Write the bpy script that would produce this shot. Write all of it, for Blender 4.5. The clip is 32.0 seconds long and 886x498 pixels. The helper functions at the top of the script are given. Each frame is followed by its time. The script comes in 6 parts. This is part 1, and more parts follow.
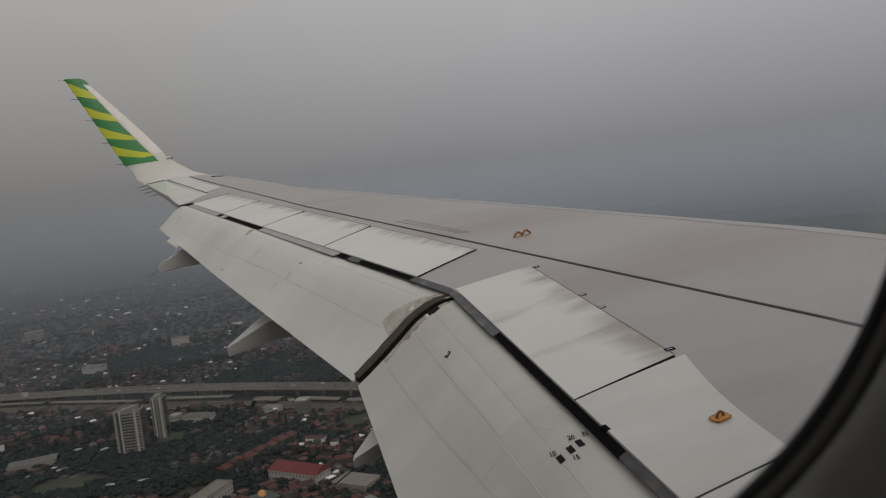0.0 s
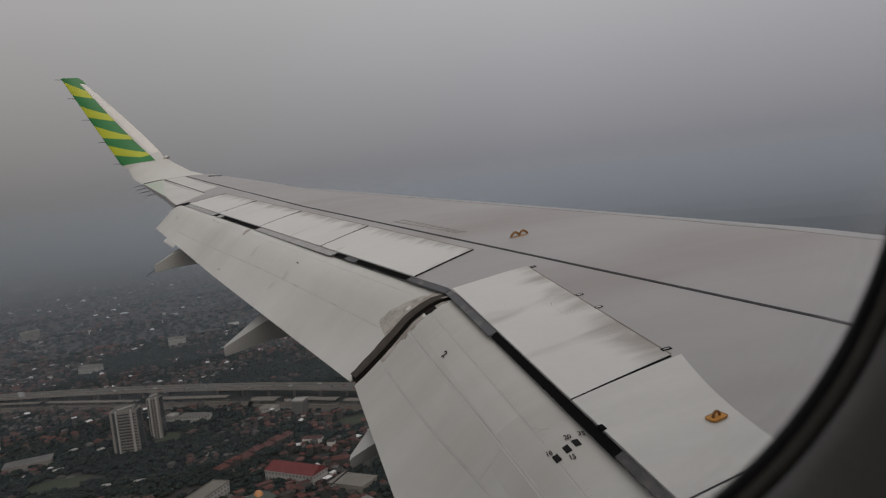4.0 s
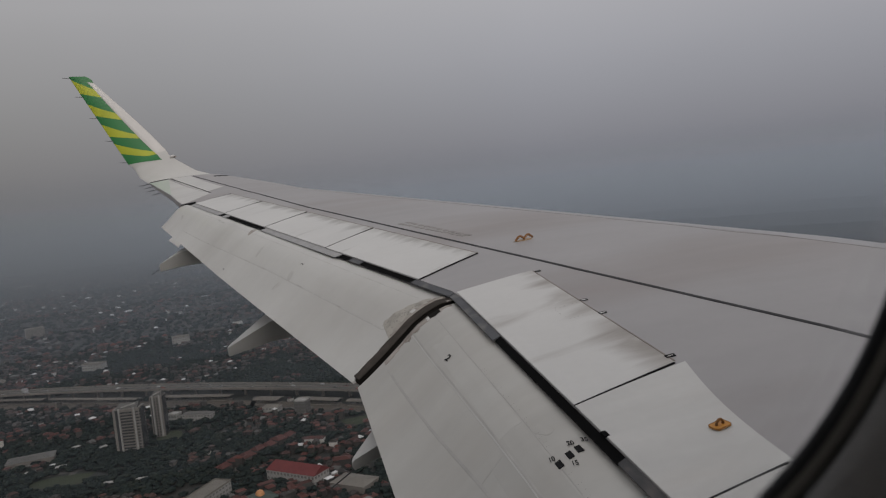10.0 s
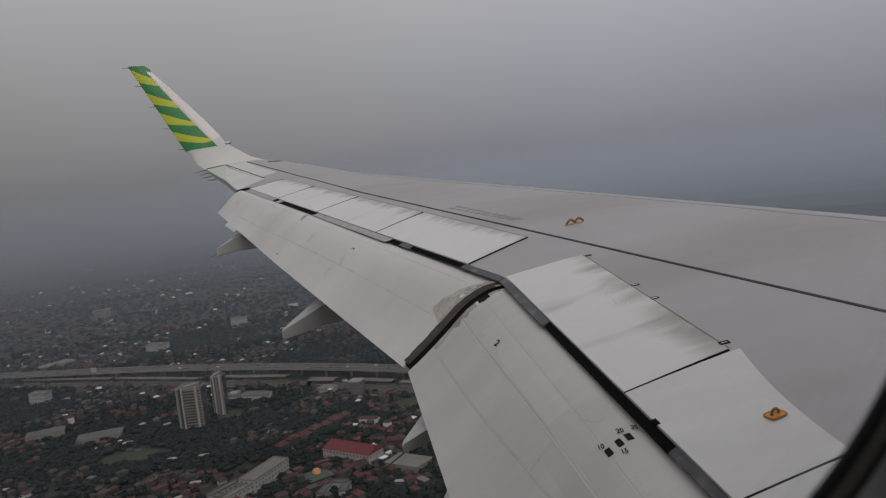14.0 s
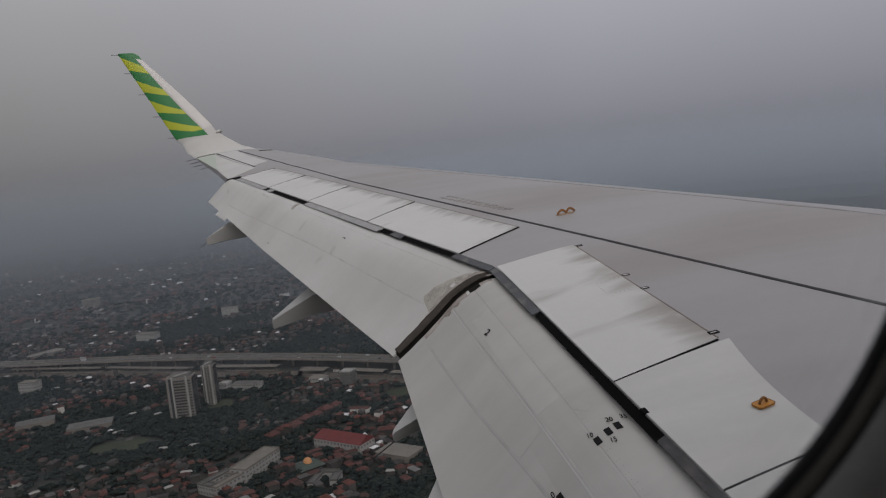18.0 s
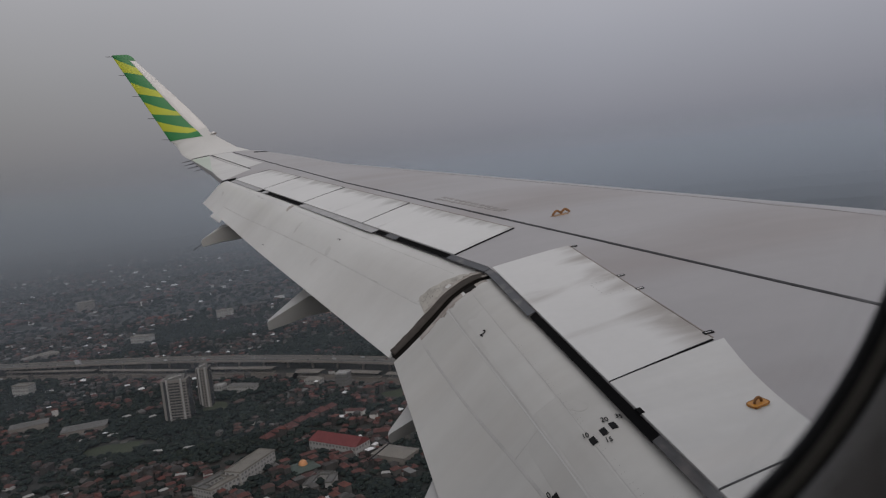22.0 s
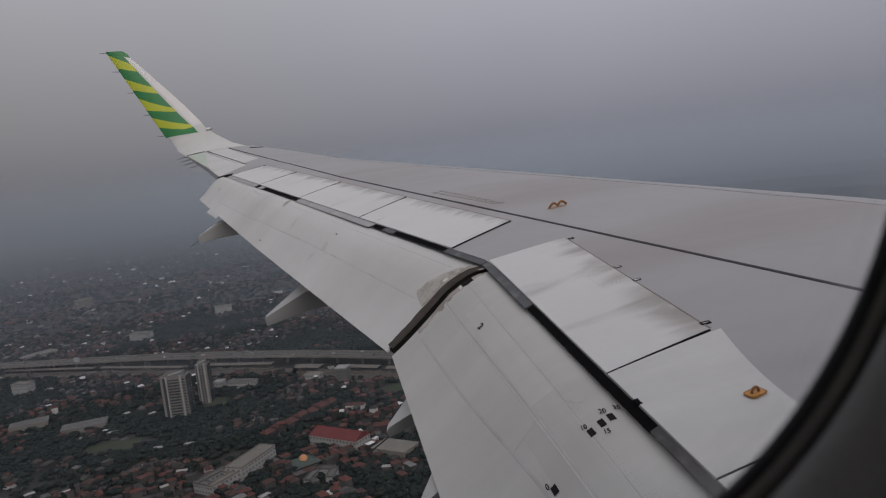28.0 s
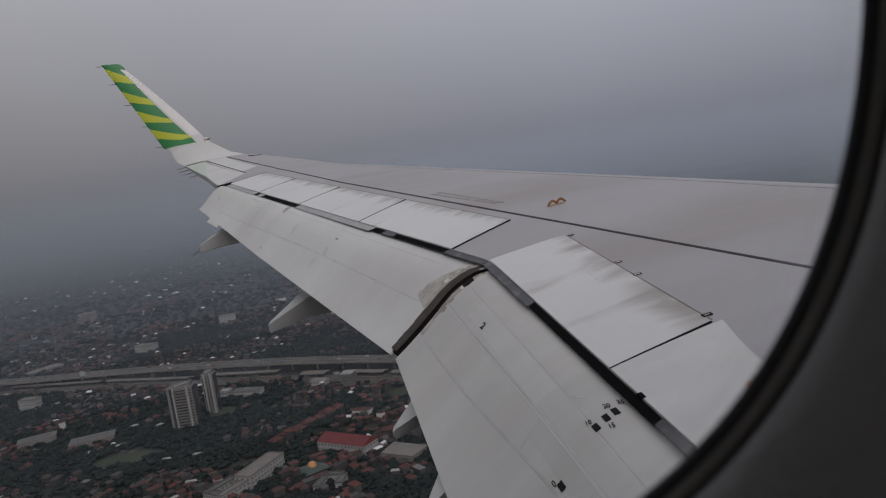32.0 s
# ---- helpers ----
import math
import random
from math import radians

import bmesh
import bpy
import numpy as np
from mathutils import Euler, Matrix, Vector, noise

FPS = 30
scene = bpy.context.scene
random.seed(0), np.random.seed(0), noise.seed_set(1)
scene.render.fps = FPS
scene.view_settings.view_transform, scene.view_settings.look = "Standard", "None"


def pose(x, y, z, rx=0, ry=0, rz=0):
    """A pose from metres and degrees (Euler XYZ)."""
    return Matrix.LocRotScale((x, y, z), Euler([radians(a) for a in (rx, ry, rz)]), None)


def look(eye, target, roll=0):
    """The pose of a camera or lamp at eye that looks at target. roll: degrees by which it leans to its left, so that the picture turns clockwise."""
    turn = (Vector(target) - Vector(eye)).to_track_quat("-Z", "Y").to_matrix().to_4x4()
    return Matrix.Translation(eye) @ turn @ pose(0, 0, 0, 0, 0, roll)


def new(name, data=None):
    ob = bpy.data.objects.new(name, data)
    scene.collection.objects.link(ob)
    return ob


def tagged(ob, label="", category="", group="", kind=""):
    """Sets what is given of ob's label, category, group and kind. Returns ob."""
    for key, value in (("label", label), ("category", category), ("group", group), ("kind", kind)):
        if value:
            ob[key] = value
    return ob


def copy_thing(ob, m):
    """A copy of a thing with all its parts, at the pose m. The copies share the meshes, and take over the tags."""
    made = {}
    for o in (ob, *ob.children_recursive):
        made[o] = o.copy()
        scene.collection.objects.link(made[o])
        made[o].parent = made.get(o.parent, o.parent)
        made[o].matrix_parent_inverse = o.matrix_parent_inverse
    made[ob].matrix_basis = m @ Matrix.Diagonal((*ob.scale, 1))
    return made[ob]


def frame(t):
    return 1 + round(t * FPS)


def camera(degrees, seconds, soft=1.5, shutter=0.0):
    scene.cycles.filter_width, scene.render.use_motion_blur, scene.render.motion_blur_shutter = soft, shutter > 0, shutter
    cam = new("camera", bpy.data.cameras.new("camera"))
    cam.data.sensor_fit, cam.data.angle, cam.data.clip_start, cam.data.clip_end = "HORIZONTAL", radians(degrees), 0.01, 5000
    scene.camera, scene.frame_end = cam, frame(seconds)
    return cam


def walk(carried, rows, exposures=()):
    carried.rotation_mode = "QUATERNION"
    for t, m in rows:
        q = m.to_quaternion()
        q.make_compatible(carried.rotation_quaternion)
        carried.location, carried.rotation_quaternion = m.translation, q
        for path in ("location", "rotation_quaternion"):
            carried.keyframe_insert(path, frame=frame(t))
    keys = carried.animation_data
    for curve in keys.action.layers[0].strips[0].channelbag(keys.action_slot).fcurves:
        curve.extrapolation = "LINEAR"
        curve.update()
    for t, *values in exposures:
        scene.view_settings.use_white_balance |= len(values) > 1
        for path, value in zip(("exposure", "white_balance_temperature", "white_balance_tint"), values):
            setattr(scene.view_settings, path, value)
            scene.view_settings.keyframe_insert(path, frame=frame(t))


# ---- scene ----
cam = camera(62.0, 32.0, soft=1.2)
# a small real aperture, focused on the wing: the window's rim close to the lens is soft
cam.data.dof.use_dof, cam.data.dof.focus_distance, cam.data.dof.aperture_fstop = True, 4.2, 10.5
PATH = [
    (0, (-1.1264, 1.8307, 1.2943), (-0.6714, 3.7707, 1.1226), -6.18),
    (0.5, (-1.1254, 1.8304, 1.2933), (-0.667, 3.7689, 1.1143), -6.15),
    (1, (-1.1254, 1.8305, 1.2931), (-0.6636, 3.768, 1.1118), -5.77),
    (1.5, (-1.1259, 1.8315, 1.2929), (-0.6586, 3.7676, 1.1107), -5.89),
    (2, (-1.1243, 1.8307, 1.2916), (-0.6649, 3.7694, 1.117), -6.15),
    (2.5, (-1.1262, 1.8329, 1.2926), (-0.6604, 3.769, 1.106), -6.38),
    (3, (-1.1236, 1.8321, 1.291), (-0.6557, 3.7687, 1.116), -5.76),
    (3.5, (-1.1239, 1.8317, 1.2898), (-0.6613, 3.7699, 1.1184), -6.14),
    (5.5, (-1.127, 1.8305, 1.291), (-0.6665, 3.7685, 1.1112), -5.66),
    (6, (-1.1272, 1.8291, 1.2902), (-0.665, 3.766, 1.1037), -5.94),
    (6.5, (-1.1274, 1.8284, 1.2911), (-0.6718, 3.7671, 1.1073), -5.97),
    (7, (-1.1285, 1.8289, 1.293), (-0.6742, 3.7689, 1.1194), -5.70),
    (7.5, (-1.1288, 1.829, 1.2946), (-0.6748, 3.7701, 1.133), -5.18),
    (8, (-1.1293, 1.8281, 1.2947), (-0.6763, 3.7685, 1.1224), -5.65),
    (8.5, (-1.1278, 1.8265, 1.2961), (-0.6775, 3.7674, 1.1226), -5.49),
    (9, (-1.1295, 1.8268, 1.298), (-0.6784, 3.7684, 1.1342), -5.40),
    (9.5, (-1.1285, 1.8285, 1.299), (-0.6782, 3.7709, 1.143), -5.46),
    (10, (-1.1273, 1.8289, 1.3002), (-0.6757, 3.7702, 1.1349), -5.40),
    (10.5, (-1.1263, 1.8304, 1.3023), (-0.6788, 3.7718, 1.127), -5.39),
    (11, (-1.1245, 1.8318, 1.3041), (-0.6886, 3.7757, 1.1275), -5.33),
    (11.5, (-1.1208, 1.8318, 1.307), (-0.6963, 3.7762, 1.1095), -5.74),
    (12, (-1.1186, 1.8338, 1.3121), (-0.7275, 3.7854, 1.1168), -4.92),
    (12.5, (-1.1127, 1.832, 1.3134), (-0.7802, 3.7918, 1.0922), -5.79),
    (13, (-1.1087, 1.8326, 1.3173), (-0.7973, 3.795, 1.0891), -6.43),
    (13.5, (-1.1085, 1.8344, 1.3157), (-0.8036, 3.8001, 1.1081), -5.98),
    (14, (-1.1061, 1.8321, 1.3134), (-0.7973, 3.7981, 1.1147), -6.09),
    (14.5, (-1.106, 1.8338, 1.3117), (-0.8055, 3.7995, 1.0985), -6.38),
    (16.5, (-1.1032, 1.8362, 1.305), (-0.7924, 3.7991, 1.0796), -6.22),
    (17, (-1.1045, 1.8391, 1.3051), (-0.7961, 3.8027, 1.0835), -5.76),
    (17.5, (-1.1025, 1.8383, 1.3045), (-0.7816, 3.7997, 1.0817), -5.80),
    (18, (-1.1011, 1.8375, 1.3045), (-0.7733, 3.7975, 1.0783), -5.77),
    (18.5, (-1.1, 1.838, 1.3041), (-0.776, 3.7993, 1.0839), -5.81),
    (19, (-1.0992, 1.8392, 1.3051), (-0.7729, 3.8, 1.0844), -5.70),
    (19.5, (-1.0998, 1.8363, 1.3049), (-0.7696, 3.796, 1.0802), -5.76),
    (20, (-1.1017, 1.8343, 1.3051), (-0.7714, 3.7935, 1.0757), -5.77),
    (20.5, (-1.104, 1.834, 1.3061), (-0.7663, 3.792, 1.0784), -5.83),
    (21, (-1.1054, 1.8309, 1.3053), (-0.7691, 3.7891, 1.0767), -5.90),
    (21.5, (-1.103, 1.8329, 1.3025), (-0.7669, 3.7906, 1.069), -5.94),
    (22, (-1.102, 1.8368, 1.3012), (-0.7609, 3.7948, 1.0778), -5.85),
    (22.5, (-1.1004, 1.8395, 1.2993), (-0.7687, 3.7991, 1.076), -6.02),
    (23, (-1.1003, 1.8438, 1.2971), (-0.7832, 3.8053, 1.0684), -5.85),
    (23.5, (-1.1005, 1.8422, 1.299), (-0.7735, 3.804, 1.0881), -5.00),
    (24, (-1.1002, 1.8405, 1.3001), (-0.7656, 3.7995, 1.0759), -5.29),
    (24.5, (-1.0991, 1.8379, 1.3008), (-0.7637, 3.7964, 1.0735), -5.59),
    (25, (-1.0988, 1.8367, 1.3015), (-0.761, 3.7932, 1.0604), -6.19),
    (25.5, (-1.0992, 1.8371, 1.3013), (-0.7683, 3.7962, 1.0729), -6.01),
    (27.5, (-1.0974, 1.8388, 1.3005), (-0.7572, 3.7975, 1.0814), -5.87),
    (28, (-1.096, 1.838, 1.2997), (-0.7514, 3.7933, 1.0587), -6.47),
    (28.5, (-1.0926, 1.8369, 1.2994), (-0.7437, 3.7933, 1.0739), -6.60),
    (29, (-1.0889, 1.836, 1.2985), (-0.7344, 3.7907, 1.0675), -6.82),
    (29.5, (-1.0893, 1.8393, 1.2963), (-0.7337, 3.7947, 1.0728), -6.51),
    (30, (-1.0886, 1.8425, 1.2939), (-0.7543, 3.8005, 1.0606), -7.35),
    (30.5, (-1.0901, 1.8353, 1.2948), (-0.7545, 3.7918, 1.0504), -8.27),
    (31, (-1.0922, 1.83, 1.2959), (-0.7579, 3.7886, 1.0679), -7.86),
    (31.5, (-1.0885, 1.8298, 1.2932), (-0.7506, 3.7884, 1.0708), -8.09),
    (32, (-1.0870, 1.8313, 1.2914), (-0.7464, 3.7881, 1.0568), -8.36),
]
EXPOSURES = [(0.0, 0.0, 6750, 10), (9.0, -0.03, 6500, 12), (10.5, -0.05, 6480, 12), (11.3, -0.05, 6460, 12), (12.0, 0.135, 6450, 13), (13.0, 0.07, 6430, 13), (13.8, 0.03, 6420, 13), (17.0, -0.01, 6390, 13), (19.0, 0.0, 6360, 13), (25.0, 0.05, 6290, 14), (29.0, 0.02, 6240, 15), (32.0, -0.01, 6190, 15)]
walk(cam, [(t, look(eye, target, roll)) for t, eye, target, roll in PATH], EXPOSURES)

# ---- world and light: a hazy overcast day ----
GROUND = -240.0
scene.cycles.transparent_max_bounces = 32
SUN_UP, SUN_TURN = 28.0, 172.0
world = bpy.data.worlds.new("overcast_sky")
scene.world = world
world.use_nodes = True
wn, wl = world.node_tree.nodes, world.node_tree.links
wn.clear()
w_out = wn.new("ShaderNodeOutputWorld")
w_bg = wn.new("ShaderNodeBackground")
w_sky = wn.new("ShaderNodeTexSky")
w_sky.sky_type = "NISHITA"
w_sky.sun_disc = False
w_sky.sun_elevation, w_sky.sun_rotation = radians(SUN_UP), radians(SUN_TURN)
w_sky.dust_density, w_sky.air_density = 6.0, 1.5
w_dim = wn.new("ShaderNodeVectorMath")
w_dim.operation = "SCALE"
w_dim.inputs["Scale"].default_value = 0.1
wl.new(w_sky.outputs[0], w_dim.inputs[0])
w_tc = wn.new("ShaderNodeTexCoord")
w_up = wn.new("ShaderNodeVectorMath")          # the sky goes on smoothly below the horizon
w_up.operation = "MAXIMUM"
w_up.inputs[1].default_value = (-1.0, -1.0, 0.04)
wl.new(w_tc.outputs["Generated"], w_up.inputs[0])
wl.new(w_up.outputs[0], w_sky.inputs["Vector"])
w_sep = wn.new("ShaderNodeSeparateXYZ")
wl.new(w_tc.outputs["Generated"], w_sep.inputs[0])


def world_ramp(stops):
    r = wn.new("ShaderNodeValToRGB")
    r.color_ramp.interpolation = "B_SPLINE"
    el = r.color_ramp.elements
    el[0].position, el[0].color = stops[0][0], (*stops[0][1], 1)
    el[1].position, el[1].color = stops[-1][0], (*stops[-1][1], 1)
    for pos, col in stops[1:-1]:
        e = el.new(pos)
        e.color = (*col, 1)
    return r


# elevation: the haze is darkest at the horizon, the cloud sheet brightens upwards
w_map = wn.new("ShaderNodeMapRange")
w_map.inputs["From Min"].default_value, w_map.inputs["From Max"].default_value = -0.3, 1.0
wl.new(w_sep.outputs["Z"], w_map.inputs["Value"])
w_cool = world_ramp([(0.0, (0.10, 0.11, 0.12)), (0.18, (0.118, 0.131, 0.153)), (0.215, (0.164, 0.173, 0.195)), (0.265, (0.238, 0.245, 0.272)), (0.31, (0.284, 0.290, 0.322)),
                     (0.36, (0.355, 0.357, 0.386)), (0.42, (0.43, 0.427, 0.442)), (0.7, (0.50, 0.495, 0.495)), (1.0, (0.55, 0.545, 0.54))])
w_warm = world_ramp([(0.0, (0.10, 0.10, 0.10)), (0.18, (0.10, 0.106, 0.115)), (0.215, (0.127, 0.132, 0.138)), (0.265, (0.190, 0.189, 0.189)), (0.31, (0.222, 0.217, 0.212)),
                     (0.36, (0.275, 0.268, 0.261)), (0.42, (0.34, 0.331, 0.327)), (0.7, (0.49, 0.485, 0.485)), (1.0, (0.55, 0.545, 0.54))])
wl.new(w_map.outputs[0], w_cool.inputs[0])
wl.new(w_map.outputs[0], w_warm.inputs[0])
w_side = wn.new("ShaderNodeMapRange")
w_side.inputs["From Min"].default_value, w_side.inputs["From Max"].default_value = -0.45, 0.35
wl.new(w_sep.outputs["X"], w_side.inputs["Value"])
w_mix = wn.new("ShaderNodeMix")
w_mix.data_type = "RGBA"
wl.new(w_side.outputs[0], w_mix.inputs[0])
wl.new(w_warm.outputs[0], w_mix.inputs[6])
wl.new(w_cool.outputs[0], w_mix.inputs[7])
# faint unevenness of the cloud sheet
w_noise = wn.new("ShaderNodeTexNoise")
w_noise.inputs["Scale"].default_value, w_noise.inputs["Detail"].default_value = 3.0, 3.0
wl.new(w_tc.outputs["Generated"], w_noise.inputs["Vector"])
w_nm = wn.new("ShaderNodeMapRange")
w_nm.inputs["To Min"].default_value, w_nm.inputs["To Max"].default_value = 0.95, 1.05
wl.new(w_noise.outputs["Fac"], w_nm.inputs["Value"])
w_sc = wn.new("ShaderNodeVectorMath")
w_sc.operation = "SCALE"
wl.new(w_mix.outputs[2], w_sc.inputs[0])
wl.new(w_nm.outputs[0], w_sc.inputs["Scale"])
w_all = wn.new("ShaderNodeMix")
w_all.data_type = "RGBA"
w_all.inputs[0].default_value = 0.92
wl.new(w_dim.outputs[0], w_all.inputs[6])
wl.new(w_sc.outputs[0], w_all.inputs[7])
wl.new(w_all.outputs[2], w_bg.inputs["Color"])
w_bg.inputs["Strength"].default_value = 1.0
wl.new(w_bg.outputs[0], w_out.inputs[0])

sun_data = bpy.data.lights.new("sun", "SUN")
sun_data.energy, sun_data.angle, sun_data.color = 0.68, radians(40), (1.0, 0.96, 0.9)
sun = new("sun", sun_data)
sun.rotation_euler = (radians(90 - SUN_UP), 0, radians(180 - SUN_TURN))


# ---- materials ----
def material(name, color, rough=0.6, metal=0.0, var=0.15, scale=4.0, bump=0.0, bump_scale=60.0, random_obj=0.0, island=None,
             stain=None, stain_scale=(1.0, 1.0, 1.0), stain_range=(0.5, 0.75), coat=0.0, spec=0.5, streak=None):
    """A Principled material: broad and fine variation, optional stains, colour by object or by island, fine relief."""
    m = bpy.data.materials.new(name)
    m.use_nodes = True
    n, l = m.node_tree.nodes, m.node_tree.links
    b = n["Principled BSDF"]
    b.inputs["Roughness"].default_value, b.inputs["Metallic"].default_value = rough, metal
    b.inputs["Coat Weight"].default_value, b.inputs["Specular IOR Level"].default_value = coat, spec
    tc = n.new("ShaderNodeTexCoord")
    big, fine = n.new("ShaderNodeTexNoise"), n.new("ShaderNodeTexNoise")
    big.inputs["Scale"].default_value, big.inputs["Detail"].default_value = scale, 4.0
    fine.inputs["Scale"].default_value, fine.inputs["Detail"].default_value = scale * 14.0, 3.0
    l.new(tc.outputs["Object"], big.inputs["Vector"])
    l.new(tc.outputs["Object"], fine.inputs["Vector"])
    add = n.new("ShaderNodeMath")
    add.operation = "MULTIPLY_ADD"
    add.inputs[1].default_value = 0.4
    l.new(fine.outputs["Fac"], add.inputs[0])
    l.new(big.outputs["Fac"], add.inputs[2])
    mr = n.new("ShaderNodeMapRange")
    mr.inputs["From Min"].default_value, mr.inputs["From Max"].default_value = 0.4, 1.0
    mr.inputs["To Min"].default_value, mr.inputs["To Max"].default_value = 1 - var, 1 + var
    l.new(add.outputs[0], mr.inputs["Value"])
    base = None
    if island:
        geo = n.new("ShaderNodeNewGeometry") if island != "object" else n.new("ShaderNodeObjectInfo")
        ramp = n.new("ShaderNodeValToRGB")
        ramp.color_ramp.interpolation = "CONSTANT"
        el = ramp.color_ramp.elements
        while len(el) > 1:
            el.remove(el[-1])
        for i, (pos, col) in enumerate(color):
            e = el[0] if i == 0 else el.new(pos)
            e.position, e.color = pos, (*col, 1)
        l.new(geo.outputs["Random Per Island" if island != "object" else "Random"], ramp.inputs[0])
        base = ramp.outputs[0]
    else:
        rgb = n.new("ShaderNodeRGB")
        rgb.outputs[0].default_value = (*color, 1)
        base = rgb.outputs[0]
    sc = n.new("ShaderNodeVectorMath")
    sc.operation = "SCALE"
    l.new(base, sc.inputs[0])
    l.new(mr.outputs[0], sc.inputs["Scale"])
    out = sc.outputs[0]
    if random_obj:
        oi = n.new("ShaderNodeObjectInfo")
        m2 = n.new("ShaderNodeMapRange")
        m2.inputs["To Min"].default_value, m2.inputs["To Max"].default_value = 1 - random_obj, 1 + random_obj
        l.new(oi.outputs["Random"], m2.inputs["Value"])
        s2 = n.new("ShaderNodeVectorMath")
        s2.operation = "SCALE"
        l.new(out, s2.inputs[0])
        l.new(m2.outputs[0], s2.inputs["Scale"])
        out = s2.outputs[0]
    if stain:
        mp = n.new("ShaderNodeMapping")
        mp.inputs["Scale"].default_value = stain_scale
        l.new(tc.outputs["Object"], mp.inputs["Vector"])
        sn = n.new("ShaderNodeTexNoise")
        sn.inputs["Scale"].default_value, sn.inputs["Detail"].default_value = 1.0, 5.0
        l.new(mp.outputs[0], sn.inputs["Vector"])
        sm = n.new("ShaderNodeMapRange")
        sm.inputs["From Min"].default_value, sm.inputs["From Max"].default_value = stain_range
        sm.inputs["To Max"].default_value = stain[3]
        l.new(sn.outputs["Fac"], sm.inputs["Value"])
        mx = n.new("ShaderNodeMix")
        mx.data_type = "RGBA"
        l.new(sm.outputs[0], mx.inputs[0])
        l.new(out, mx.inputs[6])
        mx.inputs[7].default_value = (*stain[:3], 1)
        out = mx.outputs[2]
    if streak:                     # thin washed streaks: strength, then their spacing along x, y and z
        mp = n.new("ShaderNodeMapping")
        mp.inputs["Scale"].default_value = streak[1:]
        l.new(tc.outputs["Object"], mp.inputs["Vector"])
        sn = n.new("ShaderNodeTexNoise")
        sn.inputs["Scale"].default_value, sn.inputs["Detail"].default_value, sn.inputs["Distortion"].default_value = 1.0, 6.0, 0.3
        l.new(mp.outputs[0], sn.inputs["Vector"])
        sm = n.new("ShaderNodeMapRange")
        sm.inputs["From Min"].default_value, sm.inputs["From Max"].default_value = 0.35, 0.65
        sm.inputs["To Min"].default_value, sm.inputs["To Max"].default_value = 1 + streak[0] * 0.5, 1 - streak[0]
        l.new(sn.outputs["Fac"], sm.inputs["Value"])
        s3 = n.new("ShaderNodeVectorMath")
        s3.operation = "SCALE"
        l.new(out, s3.inputs[0])
        l.new(sm.outputs[0], s3.inputs["Scale"])
        out = s3.outputs[0]
    l.new(out, b.inputs["Base Color"])
    if bump:
        bn = n.new("ShaderNodeTexNoise")
        bn.inputs["Scale"].default_value, bn.inputs["Detail"].default_value = bump_scale, 4.0
        l.new(tc.outputs["Object"], bn.inputs["Vector"])
        bp = n.new("ShaderNodeBump")
        bp.inputs["Strength"].default_value, bp.inputs["Distance"].default_value = bump, 0.01
        l.new(bn.outputs["Fac"], bp.inputs["Height"])
        l.new(bp.outputs[0], b.inputs["Normal"])
    return m


M_WING = material("wing_grey_paint", (0.367, 0.356, 0.363), 0.45, 0, 0.05, 0.8, 0.03, 8.0, stain=(0.276, 0.239, 0.228, 0.8), stain_scale=(0.20, 0.8, 1.0), stain_range=(0.47, 0.72), streak=(0.04, 0.5, 4.0, 0.5))
M_PANEL = material("white_panel_paint", (0.585, 0.581, 0.567), 0.4, 0, 0.05, 1.5, 0.03, 8.0, stain=(0.512, 0.474, 0.435, 0.6), stain_scale=(0.9, 3.2, 1.0), stain_range=(0.54, 0.82), streak=(0.06, 1.2, 6.0, 1.0))


